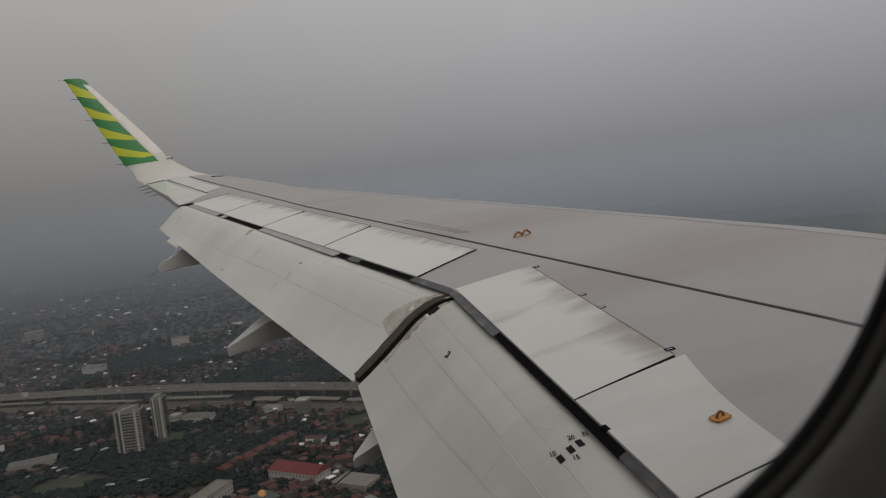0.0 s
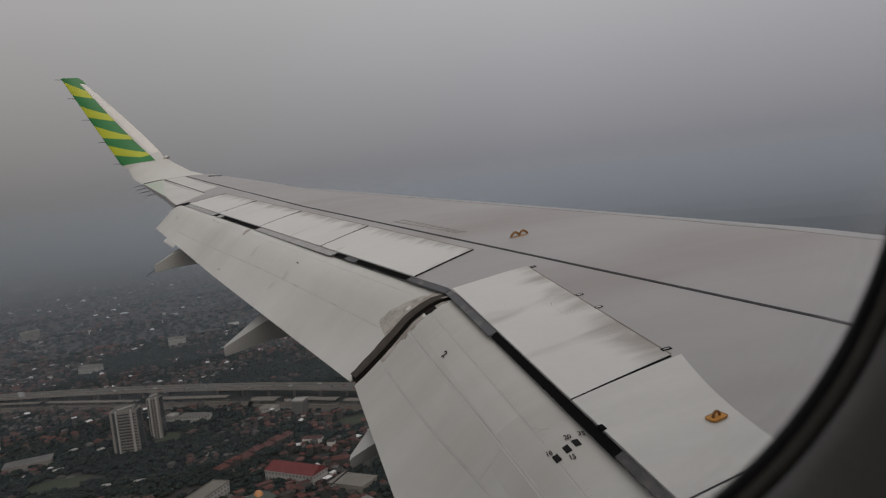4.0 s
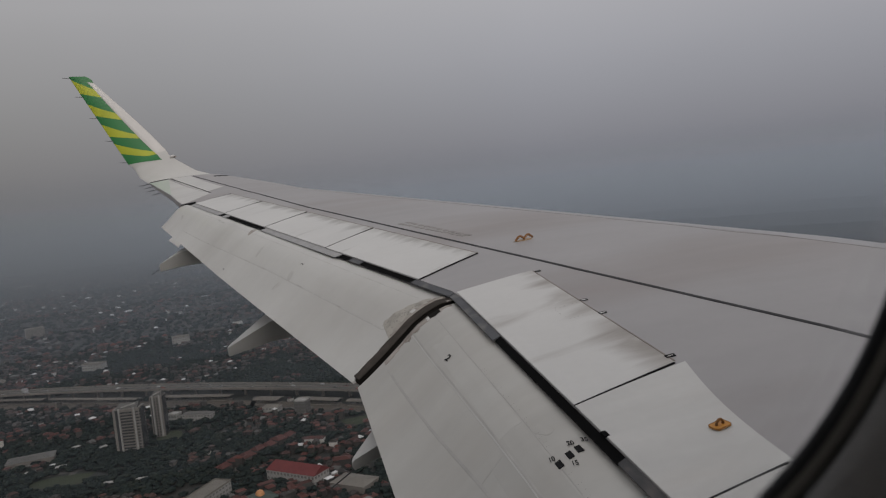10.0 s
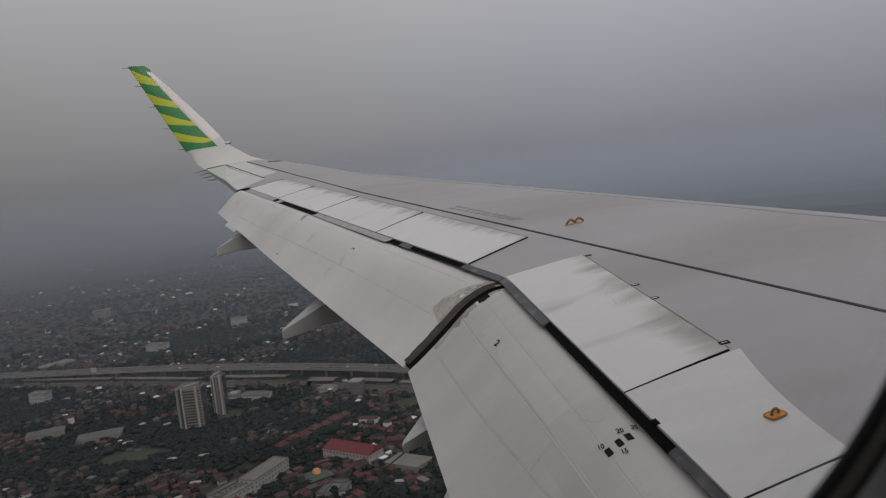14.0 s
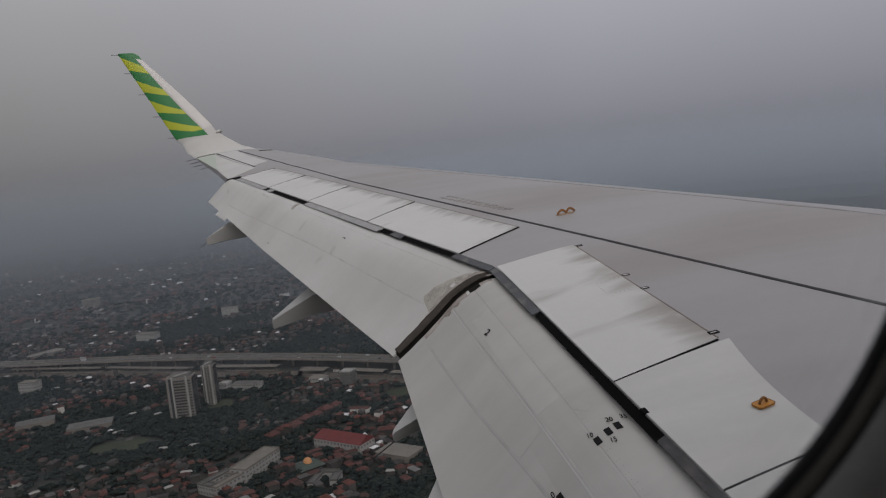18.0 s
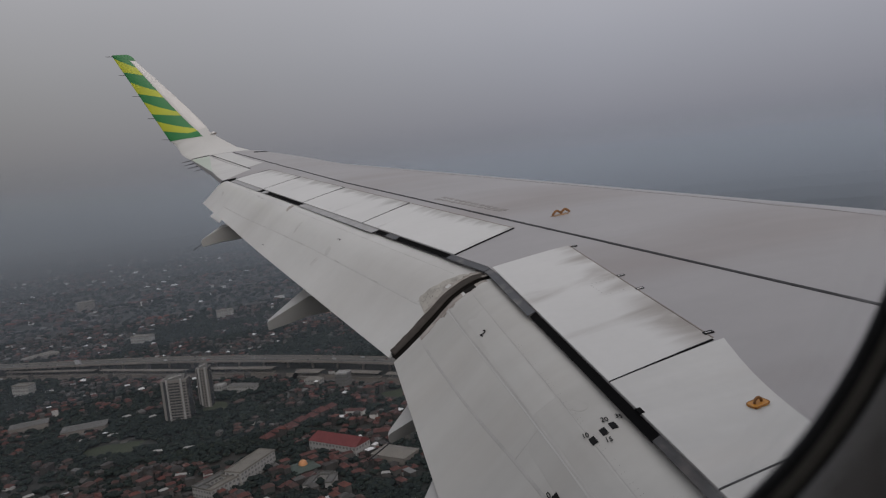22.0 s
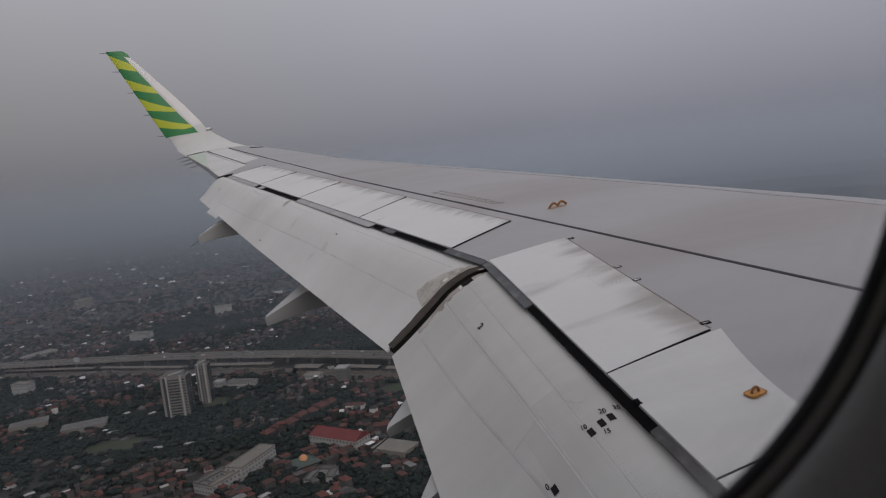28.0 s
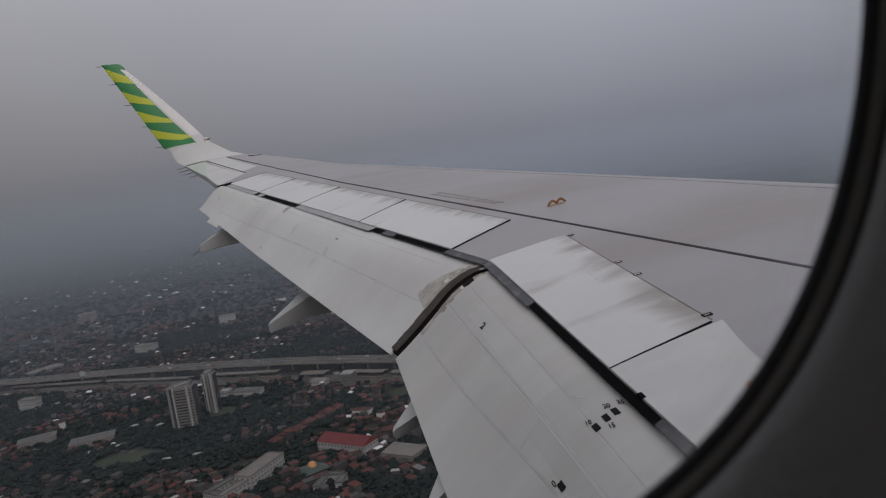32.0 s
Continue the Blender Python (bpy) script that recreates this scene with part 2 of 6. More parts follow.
def streaked(name, color, dirt, amount, along_u, along_v, edge, clean=0.0):
    """White paint with grime that runs back from the front edge in uneven streaks (plate coordinates span, chord)."""
    m = material(name, color, 0.42, 0, 0.05, 1.5, 0.03, 8.0)
    n, l = m.node_tree.nodes, m.node_tree.links
    b = n["Principled BSDF"]
    old = b.inputs["Base Color"].links[0].from_socket
    uv = n.new("ShaderNodeUVMap")
    uv.uv_map = "span_chord"
    oi = n.new("ShaderNodeObjectInfo")
    mp = n.new("ShaderNodeMapping")
    mp.inputs["Scale"].default_value = (along_u, along_v, 1)
    l.new(uv.outputs[0], mp.inputs["Vector"])
    sh = n.new("ShaderNodeVectorMath")
    l.new(mp.outputs[0], sh.inputs[0])
    off = n.new("ShaderNodeVectorMath")
    off.operation = "SCALE"
    off.inputs[0].default_value = (37.0, 11.0, 5.0)
    l.new(oi.outputs["Random"], off.inputs["Scale"])
    l.new(off.outputs[0], sh.inputs[1])
    no = n.new("ShaderNodeTexNoise")
    no.inputs["Scale"].default_value, no.inputs["Detail"].default_value, no.inputs["Distortion"].default_value = 1.0, 5.0, 0.6
    l.new(sh.outputs[0], no.inputs["Vector"])
    sep = n.new("ShaderNodeSeparateXYZ")
    l.new(uv.outputs[0], sep.inputs[0])
    front = n.new("ShaderNodeMapRange")
    front.interpolation_type = "SMOOTHSTEP"
    front.inputs["From Min"].default_value, front.inputs["From Max"].default_value = edge, 1.02
    front.inputs["To Min"].default_value, front.inputs["To Max"].default_value = -0.09, 0.26
    l.new(sep.outputs["Y"], front.inputs["Value"])
    add = n.new("ShaderNodeMath")
    l.new(no.outputs["Fac"], add.inputs[0])
    l.new(front.outputs[0], add.inputs[1])
    far = n.new("ShaderNodeMapRange")       # the outer end stays cleaner
    far.interpolation_type = "SMOOTHSTEP"
    far.inputs["From Min"].default_value, far.inputs["From Max"].default_value, far.inputs["To Max"].default_value = 0.45, 1.0, -clean
    l.new(sep.outputs["X"], far.inputs["Value"])
    less = n.new("ShaderNodeMath")
    l.new(add.outputs[0], less.inputs[0])
    l.new(far.outputs[0], less.inputs[1])
    mr = n.new("ShaderNodeMapRange")
    mr.interpolation_type = "SMOOTHSTEP"
    mr.inputs["From Min"].default_value, mr.inputs["From Max"].default_value, mr.inputs["To Max"].default_value = 0.46, 0.86, amount
    l.new(less.outputs[0], mr.inputs["Value"])
    mx = n.new("ShaderNodeMix")
    mx.data_type = "RGBA"
    l.new(mr.outputs[0], mx.inputs[0])
    l.new(old, mx.inputs[6])
    mx.inputs[7].default_value = (*dirt, 1)
    l.new(mx.outputs[2], b.inputs["Base Color"])
    return m


M_SPOILER = streaked("streaked_spoiler_paint", (0.648, 0.645, 0.632), (0.22, 0.21, 0.19), 0.62, 11.0, 1.1, 0.62)
M_SPOILER_IN = streaked("grimy_spoiler_paint", (0.638, 0.634, 0.622), (0.225, 0.19, 0.165), 0.8, 7.0, 0.6, 0.42, 0.22)
M_SPOILER_IN.node_tree.nodes["Principled BSDF"].inputs["Roughness"].default_value = 0.4
M_FLAP = material("flap_white_paint", (0.603, 0.600, 0.582), 0.42, 0, 0.05, 1.2, 0.03, 8.0, stain=(0.403, 0.384, 0.358, 0.45), stain_scale=(0.6, 0.9, 0.6), stain_range=(0.46, 0.74), streak=(0.035, 0.7, 2.6, 0.7))
# greyer copy of the flap paint, darkened for the fuselage's shade inboard
M_FLAP_IN = material("flap_white_paint_in_shade", (0.522, 0.516, 0.492), 0.42, 0, 0.05, 1.2, 0.03, 8.0, stain=(0.405, 0.382, 0.352, 0.6), stain_scale=(0.5, 2.2, 0.5), stain_range=(0.42, 0.74), streak=(0.05, 0.6, 3.4, 0.6))
M_DARK = material("dark_sealant", (0.045, 0.045, 0.048), 0.7, 0, 0.2, 6.0, spec=0.2)
# near black: shade put into the flap gaps, also a few small black parts
M_GAP = material("black_gap_shade_and_parts", (0.006, 0.006, 0.0065), 0.9, 0, 0.2, 6.0, spec=0.06)
M_SHROUD = material("bluish_grey_seal", (0.081, 0.085, 0.095), 0.6, 0, 0.2, 8.0, stain=(0.192, 0.186, 0.179, 0.8), stain_scale=(7, 7, 7), stain_range=(0.56, 0.72))
M_PALESTRIP = material("pale_grey_seal", (0.352, 0.352, 0.359), 0.6, 0, 0.2, 8.0, stain=(0.390, 0.380, 0.362, 0.8), stain_scale=(6, 6, 6), stain_range=(0.54, 0.72))
M_STRIP = material("dark_mottled_seal", (0.036, 0.036, 0.039), 0.45, 0, 0.3, 10.0, stain=(0.13, 0.115, 0.11, 0.6), stain_scale=(16, 7, 16), stain_range=(0.53, 0.70))
M_GREEN = material("green_paint", (0.034, 0.215, 0.064), 0.4, 0, 0.08, 2.0)
M_YELLOW = material("yellow_green_paint", (0.49, 0.53, 0.038), 0.4, 0, 0.08, 2.0)
M_WHITE = material("winglet_white_paint", (0.602, 0.599, 0.586), 0.4, 0, 0.05, 2.0)
M_METAL = material("pale_leading_edge", (0.68, 0.665, 0.655), 0.42, 0.1, 0.06, 3.0)
M_BLACK = material("black_stencil_paint", (0.013, 0.013, 0.014), 0.7, 0, 0.2, 10.0, spec=0.1)
M_STENCIL = material("faded_stencil_paint", (0.282, 0.269, 0.256), 0.6, 0, 0.2, 10.0)
M_ORANGE = material("orange_bracket_paint", (0.537, 0.235, 0.029), 0.45, 0, 0.2, 12.0)
M_DIRT = material("worn_sealant_patch", (0.455, 0.432, 0.392), 0.8, 0, 0.2, 10.0, 0.2, 60, stain=(0.243, 0.230, 0.211, 0.8), stain_scale=(14, 14, 14), stain_range=(0.52, 0.72))
M_FAIR = material("fairing_grey_paint", (0.48, 0.48, 0.472), 0.45, 0, 0.06, 2.0, stain=(0.44, 0.42, 0.40, 0.5), stain_scale=(2, 2, 2))
M_SEAL = material("black_rubber_seal", (0.027, 0.028, 0.032), 0.6, 0, 0.15, 20.0)
M_REVEAL = material("brown_grey_reveal", (0.20, 0.19, 0.17), 0.6, 0, 0.15, 20.0)
M_LINER = material("grey_cabin_liner", (0.491, 0.491, 0.495), 0.6, 0, 0.08, 9.0, 0.1, 120)
M_LINING = material("pale_cabin_lining", (0.72, 0.72, 0.71), 0.6, 0, 0.05, 2.0)
M_SKIN = material("white_fuselage_paint", (0.511, 0.511, 0.504), 0.35, 0, 0.04, 1.0)


# ---- mesh helpers ----
def mesh_of(name, verts, faces, mat=None, smooth=False):
    me = bpy.data.meshes.new(name)
    me.from_pydata([tuple(v) for v in verts], [], faces)
    me.update()
    if mat:
        me.materials.append(mat)
    if smooth:
        me.shade_smooth()
    return me


def link_part(name, me, parent=None, label=""):
    ob = new(name, me)
    if parent:
        ob.parent = parent
    return tagged(ob, label)


def part(name, bm, mat, parent=None, label=""):
    """Links a bmesh as one mesh object under a thing or a part."""
    me = bpy.data.meshes.new(name)
    bmesh.ops.recalc_face_normals(bm, faces=bm.faces[:])
    bm.to_mesh(me)
    bm.free()
    me.materials.append(mat)
    return link_part(name, me, parent, label)


def lerp(a, b, k):
    return a + (b - a) * k


def loft(name, rings, mat, parent=None, label="", closed=True, caps=True, smooth=True):
    """A skin over rings of equal length."""
    n = len(rings[0])
    verts = [v for r in rings for v in r]
    faces = []
    for i in range(len(rings) - 1):
        for j in range(n if closed else n - 1):
            k = (j + 1) % n
            faces.append((i * n + j, i * n + k, (i + 1) * n + k, (i + 1) * n + j))
    if caps and closed:
        faces.append(tuple(range(n))[::-1])
        faces.append(tuple((len(rings) - 1) * n + j for j in range(n)))
    me = mesh_of(name, verts, faces, mat, smooth)
    bm = bmesh.new()
    bm.from_mesh(me)
    bmesh.ops.recalc_face_normals(bm, faces=bm.faces[:])
    if smooth:
        for e in bm.edges:
            if len(e.link_faces) == 2 and e.calc_face_angle(0) > radians(38):
                e.smooth = False
    bm.to_mesh(me)
    bm.free()
    return link_part(name, me, parent, label)


def slab(name, fn, nu, nv, mat, parent=None, label="", thick=0.012, smooth=True):
    """A thin plate: fn(u, v) gives its upper face; it goes down by thick."""
    top_v = [Vector(fn(i / nu, j / nv)) for i in range(nu + 1) for j in range(nv + 1)]
    low_v = [v - Vector((0, 0, thick)) for v in top_v]
    m, s = nv + 1, len(top_v)
    faces = []
    for i in range(nu):
        for j in range(nv):
            q = (i * m + j, i * m + j + 1, (i + 1) * m + j + 1, (i + 1) * m + j)
            faces += [q, tuple(k + s for k in q[::-1])]
    edge = [i * m for i in range(nu + 1)] + [nu * m + j for j in range(1, m)] + [i * m + nv for i in range(nu - 1, -1, -1)] + [j for j in range(nv - 1, 0, -1)]
    for k, a in enumerate(edge):
        b = edge[(k + 1) % len(edge)]
        faces.append((a, b, b + s, a + s))
    me = mesh_of(name, top_v + low_v, faces, mat, smooth)
    bm = bmesh.new()
    bm.from_mesh(me)
    uv = bm.loops.layers.uv.new("span_chord")
    for f in bm.faces:
        for lp in f.loops:
            k = lp.vert.index % s
            lp[uv].uv = (k // m / nu, k % m / nv)
    bmesh.ops.recalc_face_normals(bm, faces=bm.faces[:])
    for e in bm.edges:
        if len(e.link_faces) == 2 and e.calc_face_angle(0) > radians(35):
            e.smooth = False
    bm.to_mesh(me)
    bm.free()
    return link_part(name, me, parent, label)


def box_bm(bm, x0, x1, y0, y1, z0, z1):
    vs = [bm.verts.new(p) for p in ((x0, y0, z0), (x1, y0, z0), (x1, y1, z0), (x0, y1, z0), (x0, y0, z1), (x1, y0, z1), (x1, y1, z1), (x0, y1, z1))]
    for f in ((0, 3, 2, 1), (4, 5, 6, 7), (0, 1, 5, 4), (1, 2, 6, 5), (2, 3, 7, 6), (3, 0, 4, 7)):
        bm.faces.new([vs[i] for i in f])
    return vs


def tube(name, pts, radius, mat, parent=None, label="", sides=6, taper=1.0):
    rings = []
    for i, p in enumerate(pts):
        p = Vector(p)
        d = (Vector(pts[min(i + 1, len(pts) - 1)]) - Vector(pts[max(i - 1, 0)])).normalized()
        up = Vector((0, 0, 1)) if abs(d.z) < 0.9 else Vector((0, 1, 0))
        s = d.cross(up).normalized()
        w = s.cross(d)
        r = radius * lerp(1, taper, i / max(1, len(pts) - 1))
        rings.append([p + (s * math.cos(k * 2 * math.pi / sides) + w * math.sin(k * 2 * math.pi / sides)) * r for k in range(sides)])
    return loft(name, rings, mat, parent, label)


# ---- the wing: plan and upper surface ----
KINK, DIHEDRAL, AFT_SLOPE, CHORD_PART, THICK = 6.4, 0.141, 0.111, 0.83, 0.13


def te(y):
    """Rear edge of the spoilers."""
    return 0.0 if y < KINK else -0.296 * (y - KINK)


def le(y):
    return 3.2 - 0.44 * (y - KINK) - 0.18 * max(0.0, y - 14.8) ** 2


def foil(s, t):
    s = max(s, 0.0)
    return 5 * t * (0.2969 * math.sqrt(s) - 0.126 * s - 0.3516 * s ** 2 + 0.2843 * s ** 3 - 0.1015 * s ** 4)


FOIL_TE = foil(CHORD_PART, THICK)
FOIL_SLOPE = (foil(CHORD_PART + 1e-4, THICK) - foil(CHORD_PART - 1e-4, THICK)) / 2e-4


def wing_z(x, y, side=1.0):
    """Height of the wing's skin; side -1: the lower skin."""
    xt, xl = te(y), le(y)
    chord = (xl - xt) / CHORD_PART
    s = (xl - x) / chord
    flex = 0.034 * max(0.0, y - 14.0) ** 2
    z = DIHEDRAL * (y - 2) + AFT_SLOPE * xt + flex + (AFT_SLOPE + FOIL_SLOPE) * (x - xt) - chord * FOIL_TE
    return z + chord * foil(s, THICK) * (1.0 if side > 0 else -0.75)


wing = tagged(new("aircraft_wing"), "light grey airliner wing with extended flaps and striped winglet", "aircraft wing")


def skin_rings(y0, y1, count, aft):
    rings = []
    for i in range(count + 1):
        y = lerp(y0, y1, i / count)
        xl, xt = le(y), te(y) - aft(y)
        us = [(k / 26) ** 2 for k in range(27)]
        ring = [(xl + (xt - xl) * u, y, wing_z(xl + (xt - xl) * u, y)) for u in us]
        z_end = ring[-1][2]
        low = [(xl + (xt - xl) * u, y, min(wing_z(xl + (xt - xl) * u, y, -1), wing_z(xl + (xt - xl) * u, y) - 0.015)) for u in us[1:]]
        rings.append(ring + low[::-1])
    return rings


loft("wing_skin", skin_rings(1.9, 13.78, 60, lambda y: 0.0), M_WING, wing)
AILERON_AFT = [(13.79, 0.165), (15.12, 0.086), (15.8, 0.128), (16.44, 0.193), (16.6, 0.21)]


def aft_of(y):
    """How far the aileron reaches behind the line of the spoilers' rear edge."""
    for (ya, fa), (yb, fb) in zip(AILERON_AFT, AILERON_AFT[1:]):
        if y <= yb:
            return lerp(fa, fb, (y - ya) / (yb - ya))
    return AILERON_AFT[-1][1]


loft("outer_wing_skin", skin_rings(13.79, 16.5, 24, aft_of), M_WING, wing)


def on_wing(x, y, lift=0.0):
    return Vector((x, y, wing_z(x, y) + lift))


def plate(name, corners, mat, parent, label="", lift=0.006, thick=0.012, nu=12, nv=8, front_drop=True, bow=0.0):
    """A plate that follows the wing's skin: plan corners rear-inner, rear-outer, front-outer, front-inner."""
    (ax, ay), (bx, by), (cx, cy), (dx, dy) = corners

    def fn(u, v):
        x = lerp(lerp(ax, bx, u), lerp(dx, cx, u), v) + bow * v * math.sin(math.pi * u)
        y = lerp(lerp(ay, by, u), lerp(dy, cy, u), v)
        h = lift * (1 - v ** 6) + 0.001 * v ** 6 if front_drop else lift
        return on_wing(x, y, h)
    return slab(name, fn, nu, nv, mat, parent, label, thick)


# spoilers and the fixed panel beside the fuselage
SP_Y = [6.88, 8.575, 10.33, 12.045, 13.76]
SP_H = [7.235, 9.03, 10.815, 12.55, 14.15]
spoilers = []
for i in range(4):
    ya, yb, ha, hb = SP_Y[i] + 0.006, SP_Y[i + 1] - 0.006, SP_H[i] + 0.006, SP_H[i + 1] - 0.006
    spoilers.append(plate("spoiler", [(te(ya), ya), (te(yb), yb), (te(hb) + 0.655, hb), (te(ha) + 0.655, ha)], M_SPOILER, wing, "white spoiler panel with brown streaks", 0.006, 0.007))
spoilers.append(plate("spoiler", [(0.0, 4.584), (0.0, 6.40), (0.555, 6.50), (0.545, 4.711)], M_SPOILER_IN, wing, "broad white spoiler panel with dirt streaks at its hinge", 0.006, 0.007))
fixed_panel = plate("fixed_panel", [(0.0, 3.79), (0.0, 4.579), (0.585, 4.704), (0.45, 3.86)], M_PANEL, wing, "clean white fixed panel", 0.006, 0.007, bow=-0.03)
plate("fillet_panel", [(0.0, 2.05), (0.0, 3.78), (0.44, 3.85), (0.6, 2.05)], M_PANEL, wing, "white root fillet panel", 0.0055, 0.007)


def strip(name, pts, width, mat, parent, label="", lift=0.003, thick=0.004, steps=10):
    """A narrow band along a line on the wing's skin."""
    line = []
    for (x0, y0), (x1, y1) in zip(pts[:-1], pts[1:]):
        line += [(lerp(x0, x1, k / steps), lerp(y0, y1, k / steps)) for k in range(steps)]
    line.append(pts[-1])

    def fn(u, v):
        i = min(int(u * (len(line) - 1) + 1e-6), len(line) - 1)
        p, q = line[max(0, i - 1)], line[min(len(line) - 1, i + 1)]
        d = Vector((q[0] - p[0], q[1] - p[1])).normalized()
        return on_wing(line[i][0] - d.y * (v - 0.5) * width, line[i][1] + d.x * (v - 0.5) * width, lift)
    return slab(name, fn, len(line) - 1, 1, mat, parent, label, thick)


# the dark sealant line along the rear spar
strip("seam", [(1.70, 3.2), (1.316, 4.688), (1.018, 5.638), (0.809, 6.305), (0.581, 7.084), (0.423, 7.622), (0.147, 8.567), (-0.223, 9.842), (-0.624, 11.223), (-0.976, 12.6), (-1.306, 13.9), (-1.546, 14.7), (-1.79, 15.3), (-2.138, 16.0), (-2.40, 16.45)], 0.025, M_DARK, wing, "thin dark sealant line")
# joint lines of the spoilers
for (xa, ya), (xb, yb), wide in [((te(y), y), (te(h) + 0.645, h), 0.013) for y, h in zip(SP_Y, SP_H)] + [((0.0, 4.582), (0.535, 4.708), 0.008), ((0.0, 3.785), (0.42, 3.85), 0.006)]:
    strip("joint", [(xa, ya), (xb, yb)], wide, M_BLACK, wing, "thin black panel joint", 0.0074, 0.006)

# ---- flaps ----
# section of the inner end of the outer flap: x aft of and z under its reference, upper side from front to rear
SECTION = [(0.16, -0.10), (0.10, -0.03), (0.0, 0.0), (-0.076, -0.008), (-0.135, -0.03), (-0.20, -0.062), (-0.27, -0.105), (-0.393, -0.213), (-0.494, -0.300), (-0.60, -0.385), (-0.683, -0.446)]
SECTION_LOW = [(-0.675, -0.455), (-0.55, -0.385), (-0.42, -0.315), (-0.27, -0.25), (-0.10, -0.20), (0.06, -0.17), (0.15, -0.14)]
FLAPS = {"outer": ((-0.041, 6.435, 0.576), (-2.30, 13.74, 1.405), 1.0, 0.60),
         "inner": ((-0.020, 6.33, 0.566), (-0.020, 2.15, -0.03), 1.0, 1.03)}


def flap_point(which, k, v, lift=0.0):
    """k: 0..1 along the flap's span, v: 0..1 along the upper section from front to rear."""
    a, b, sa, sb = FLAPS[which]
    f = v * (len(SECTION) - 1)
    i = min(int(f), len(SECTION) - 2)
    px, pz = lerp(SECTION[i][0], SECTION[i + 1][0], f - i), lerp(SECTION[i][1], SECTION[i + 1][1], f - i)
    nx, nz = SECTION[i + 1][1] - SECTION[i][1], SECTION[i][0] - SECTION[i + 1][0]
    ln = math.hypot(nx, nz)
    s = lerp(sa, sb, k)
    dz = s * pz * (1 + 0.13 * min(1.0, 2 * k)) if which == "outer" else s * pz
    return Vector((lerp(a[0], b[0], k) + s * px + lift * nx / ln, lerp(a[1], b[1], k), lerp(a[2], b[2], k) + dz + lift * nz / ln))


def build_flap(which, label):
    a, b, sa, sb = FLAPS[which]
    rings = []
    for i in range(25):
        k = i / 24
        s = lerp(sa, sb, k)
        o = Vector((lerp(a[0], b[0], k), lerp(a[1], b[1], k), lerp(a[2], b[2], k)))
        rings.append([o + Vector((s * x, 0, s * z * (1 + 0.13 * min(1.0, 2 * k) if which == "outer" else 1))) for x, z in SECTION + SECTION_LOW])
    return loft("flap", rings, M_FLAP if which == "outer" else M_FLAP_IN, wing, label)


flap_out = build_flap("outer", "long white outboard flap with a dirty inner end")
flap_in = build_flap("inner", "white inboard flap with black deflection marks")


# black sheet that puts the shade of the flap recess into colour
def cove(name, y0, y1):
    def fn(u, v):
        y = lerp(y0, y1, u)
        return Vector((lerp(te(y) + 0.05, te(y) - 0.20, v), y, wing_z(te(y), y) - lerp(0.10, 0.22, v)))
    return slab(name, fn, 24, 2, M_GAP, wing, "black sheet for the shade in the recess ahead of the flap", 0.01)


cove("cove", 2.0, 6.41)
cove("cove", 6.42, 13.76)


# ---- winglet ----
ROOT_TE, ROOT_LE = (te(16.49) - 0.20, 16.49), (le(16.49), 16.49)
STATIONS = [((ROOT_TE[0], 16.49, wing_z(ROOT_TE[0], 16.49) - 0.008), (ROOT_LE[0], 16.49, wing_z(ROOT_LE[0], 16.49))),
            ((-3.18, 16.78, 1.86), (-1.95, 16.68, 1.93)),
            ((-3.30, 17.0, 1.93), (-2.36, 16.92, 2.08)),
            ((-3.44, 17.2, 2.03), (-2.65, 17.1, 2.276)),
            ((-3.536, 17.32, 2.223), (-2.85, 17.22, 2.43)),
            ((-3.647, 17.35, 2.324), (-2.92, 17.30, 2.555)),
            ((-3.877, 17.42, 2.77), (-3.205, 17.375, 2.92)),
            ((-4.108, 17.50, 3.22), (-3.50, 17.45, 3.268)),
            ((-4.338, 17.57, 3.667), (-3.808, 17.525, 3.616)),
            ((-4.54, 17.635, 4.06), (-4.125, 17.60, 3.965)),
            ((-4.568, 17.64, 4.114), (-4.27, 17.62, 4.105))]


def winglet_point(k, c, lift=0.0):
    """k: station number with fraction, c: 0 at the rear edge, 1 at the front edge; on the face towards the cabin."""
    i = min(int(k), len(STATIONS) - 2)
    f = k - i
    t = Vector(STATIONS[i][0]).lerp(Vector(STATIONS[i + 1][0]), f)
    l = Vector(STATIONS[i][1]).lerp(Vector(STATIONS[i + 1][1]), f)
    if i == 9:                   # the tip is rounded off towards the front
        l += Vector((0.024, 0, 0.009)) * 4 * f * (1 - f)
    up = Vector(STATIONS[i + 1][0]) - Vector(STATIONS[i][0])
    n = (l - t).cross(up).normalized()
    if n.y > 0 and i > 2 or n.z < 0 and i <= 2:
        n = -n
    thick = 0.05 * (l - t).length * math.sin(math.pi * min(1, max(0, c)) ** 0.7)
    return t.lerp(l, c) + n * (thick + lift), n


rings = []
for i in range(len(STATIONS)):
    for f in ((0, 0.25, 0.5, 0.75) if i < len(STATIONS) - 1 else (0,)):
        k = min(i + f, len(STATIONS) - 1.0001)
        near = [winglet_point(k, (c / 20) ** 1.5)[0] for c in range(21)]
        far = []
        for c in range(19, 0, -1):
            p, n = winglet_point(k, (c / 20) ** 1.5)
            base = winglet_point(k, 0)[0].lerp(winglet_point(k, 1)[0], (c / 20) ** 1.5)
            far.append(base * 2 - p)
        rings.append(near + far)
winglet = loft("winglet", rings, M_WHITE, wing, "upswept winglet with green and yellow stripes")

# painted stripes: fractions from the base of the paint (station 5) to the tip, at the rear and front edge of the paint
REAR = [-0.012, 0.118, 0.23, 0.31, 0.447, 0.54, 0.67, 0.79, 0.965, 1.0]
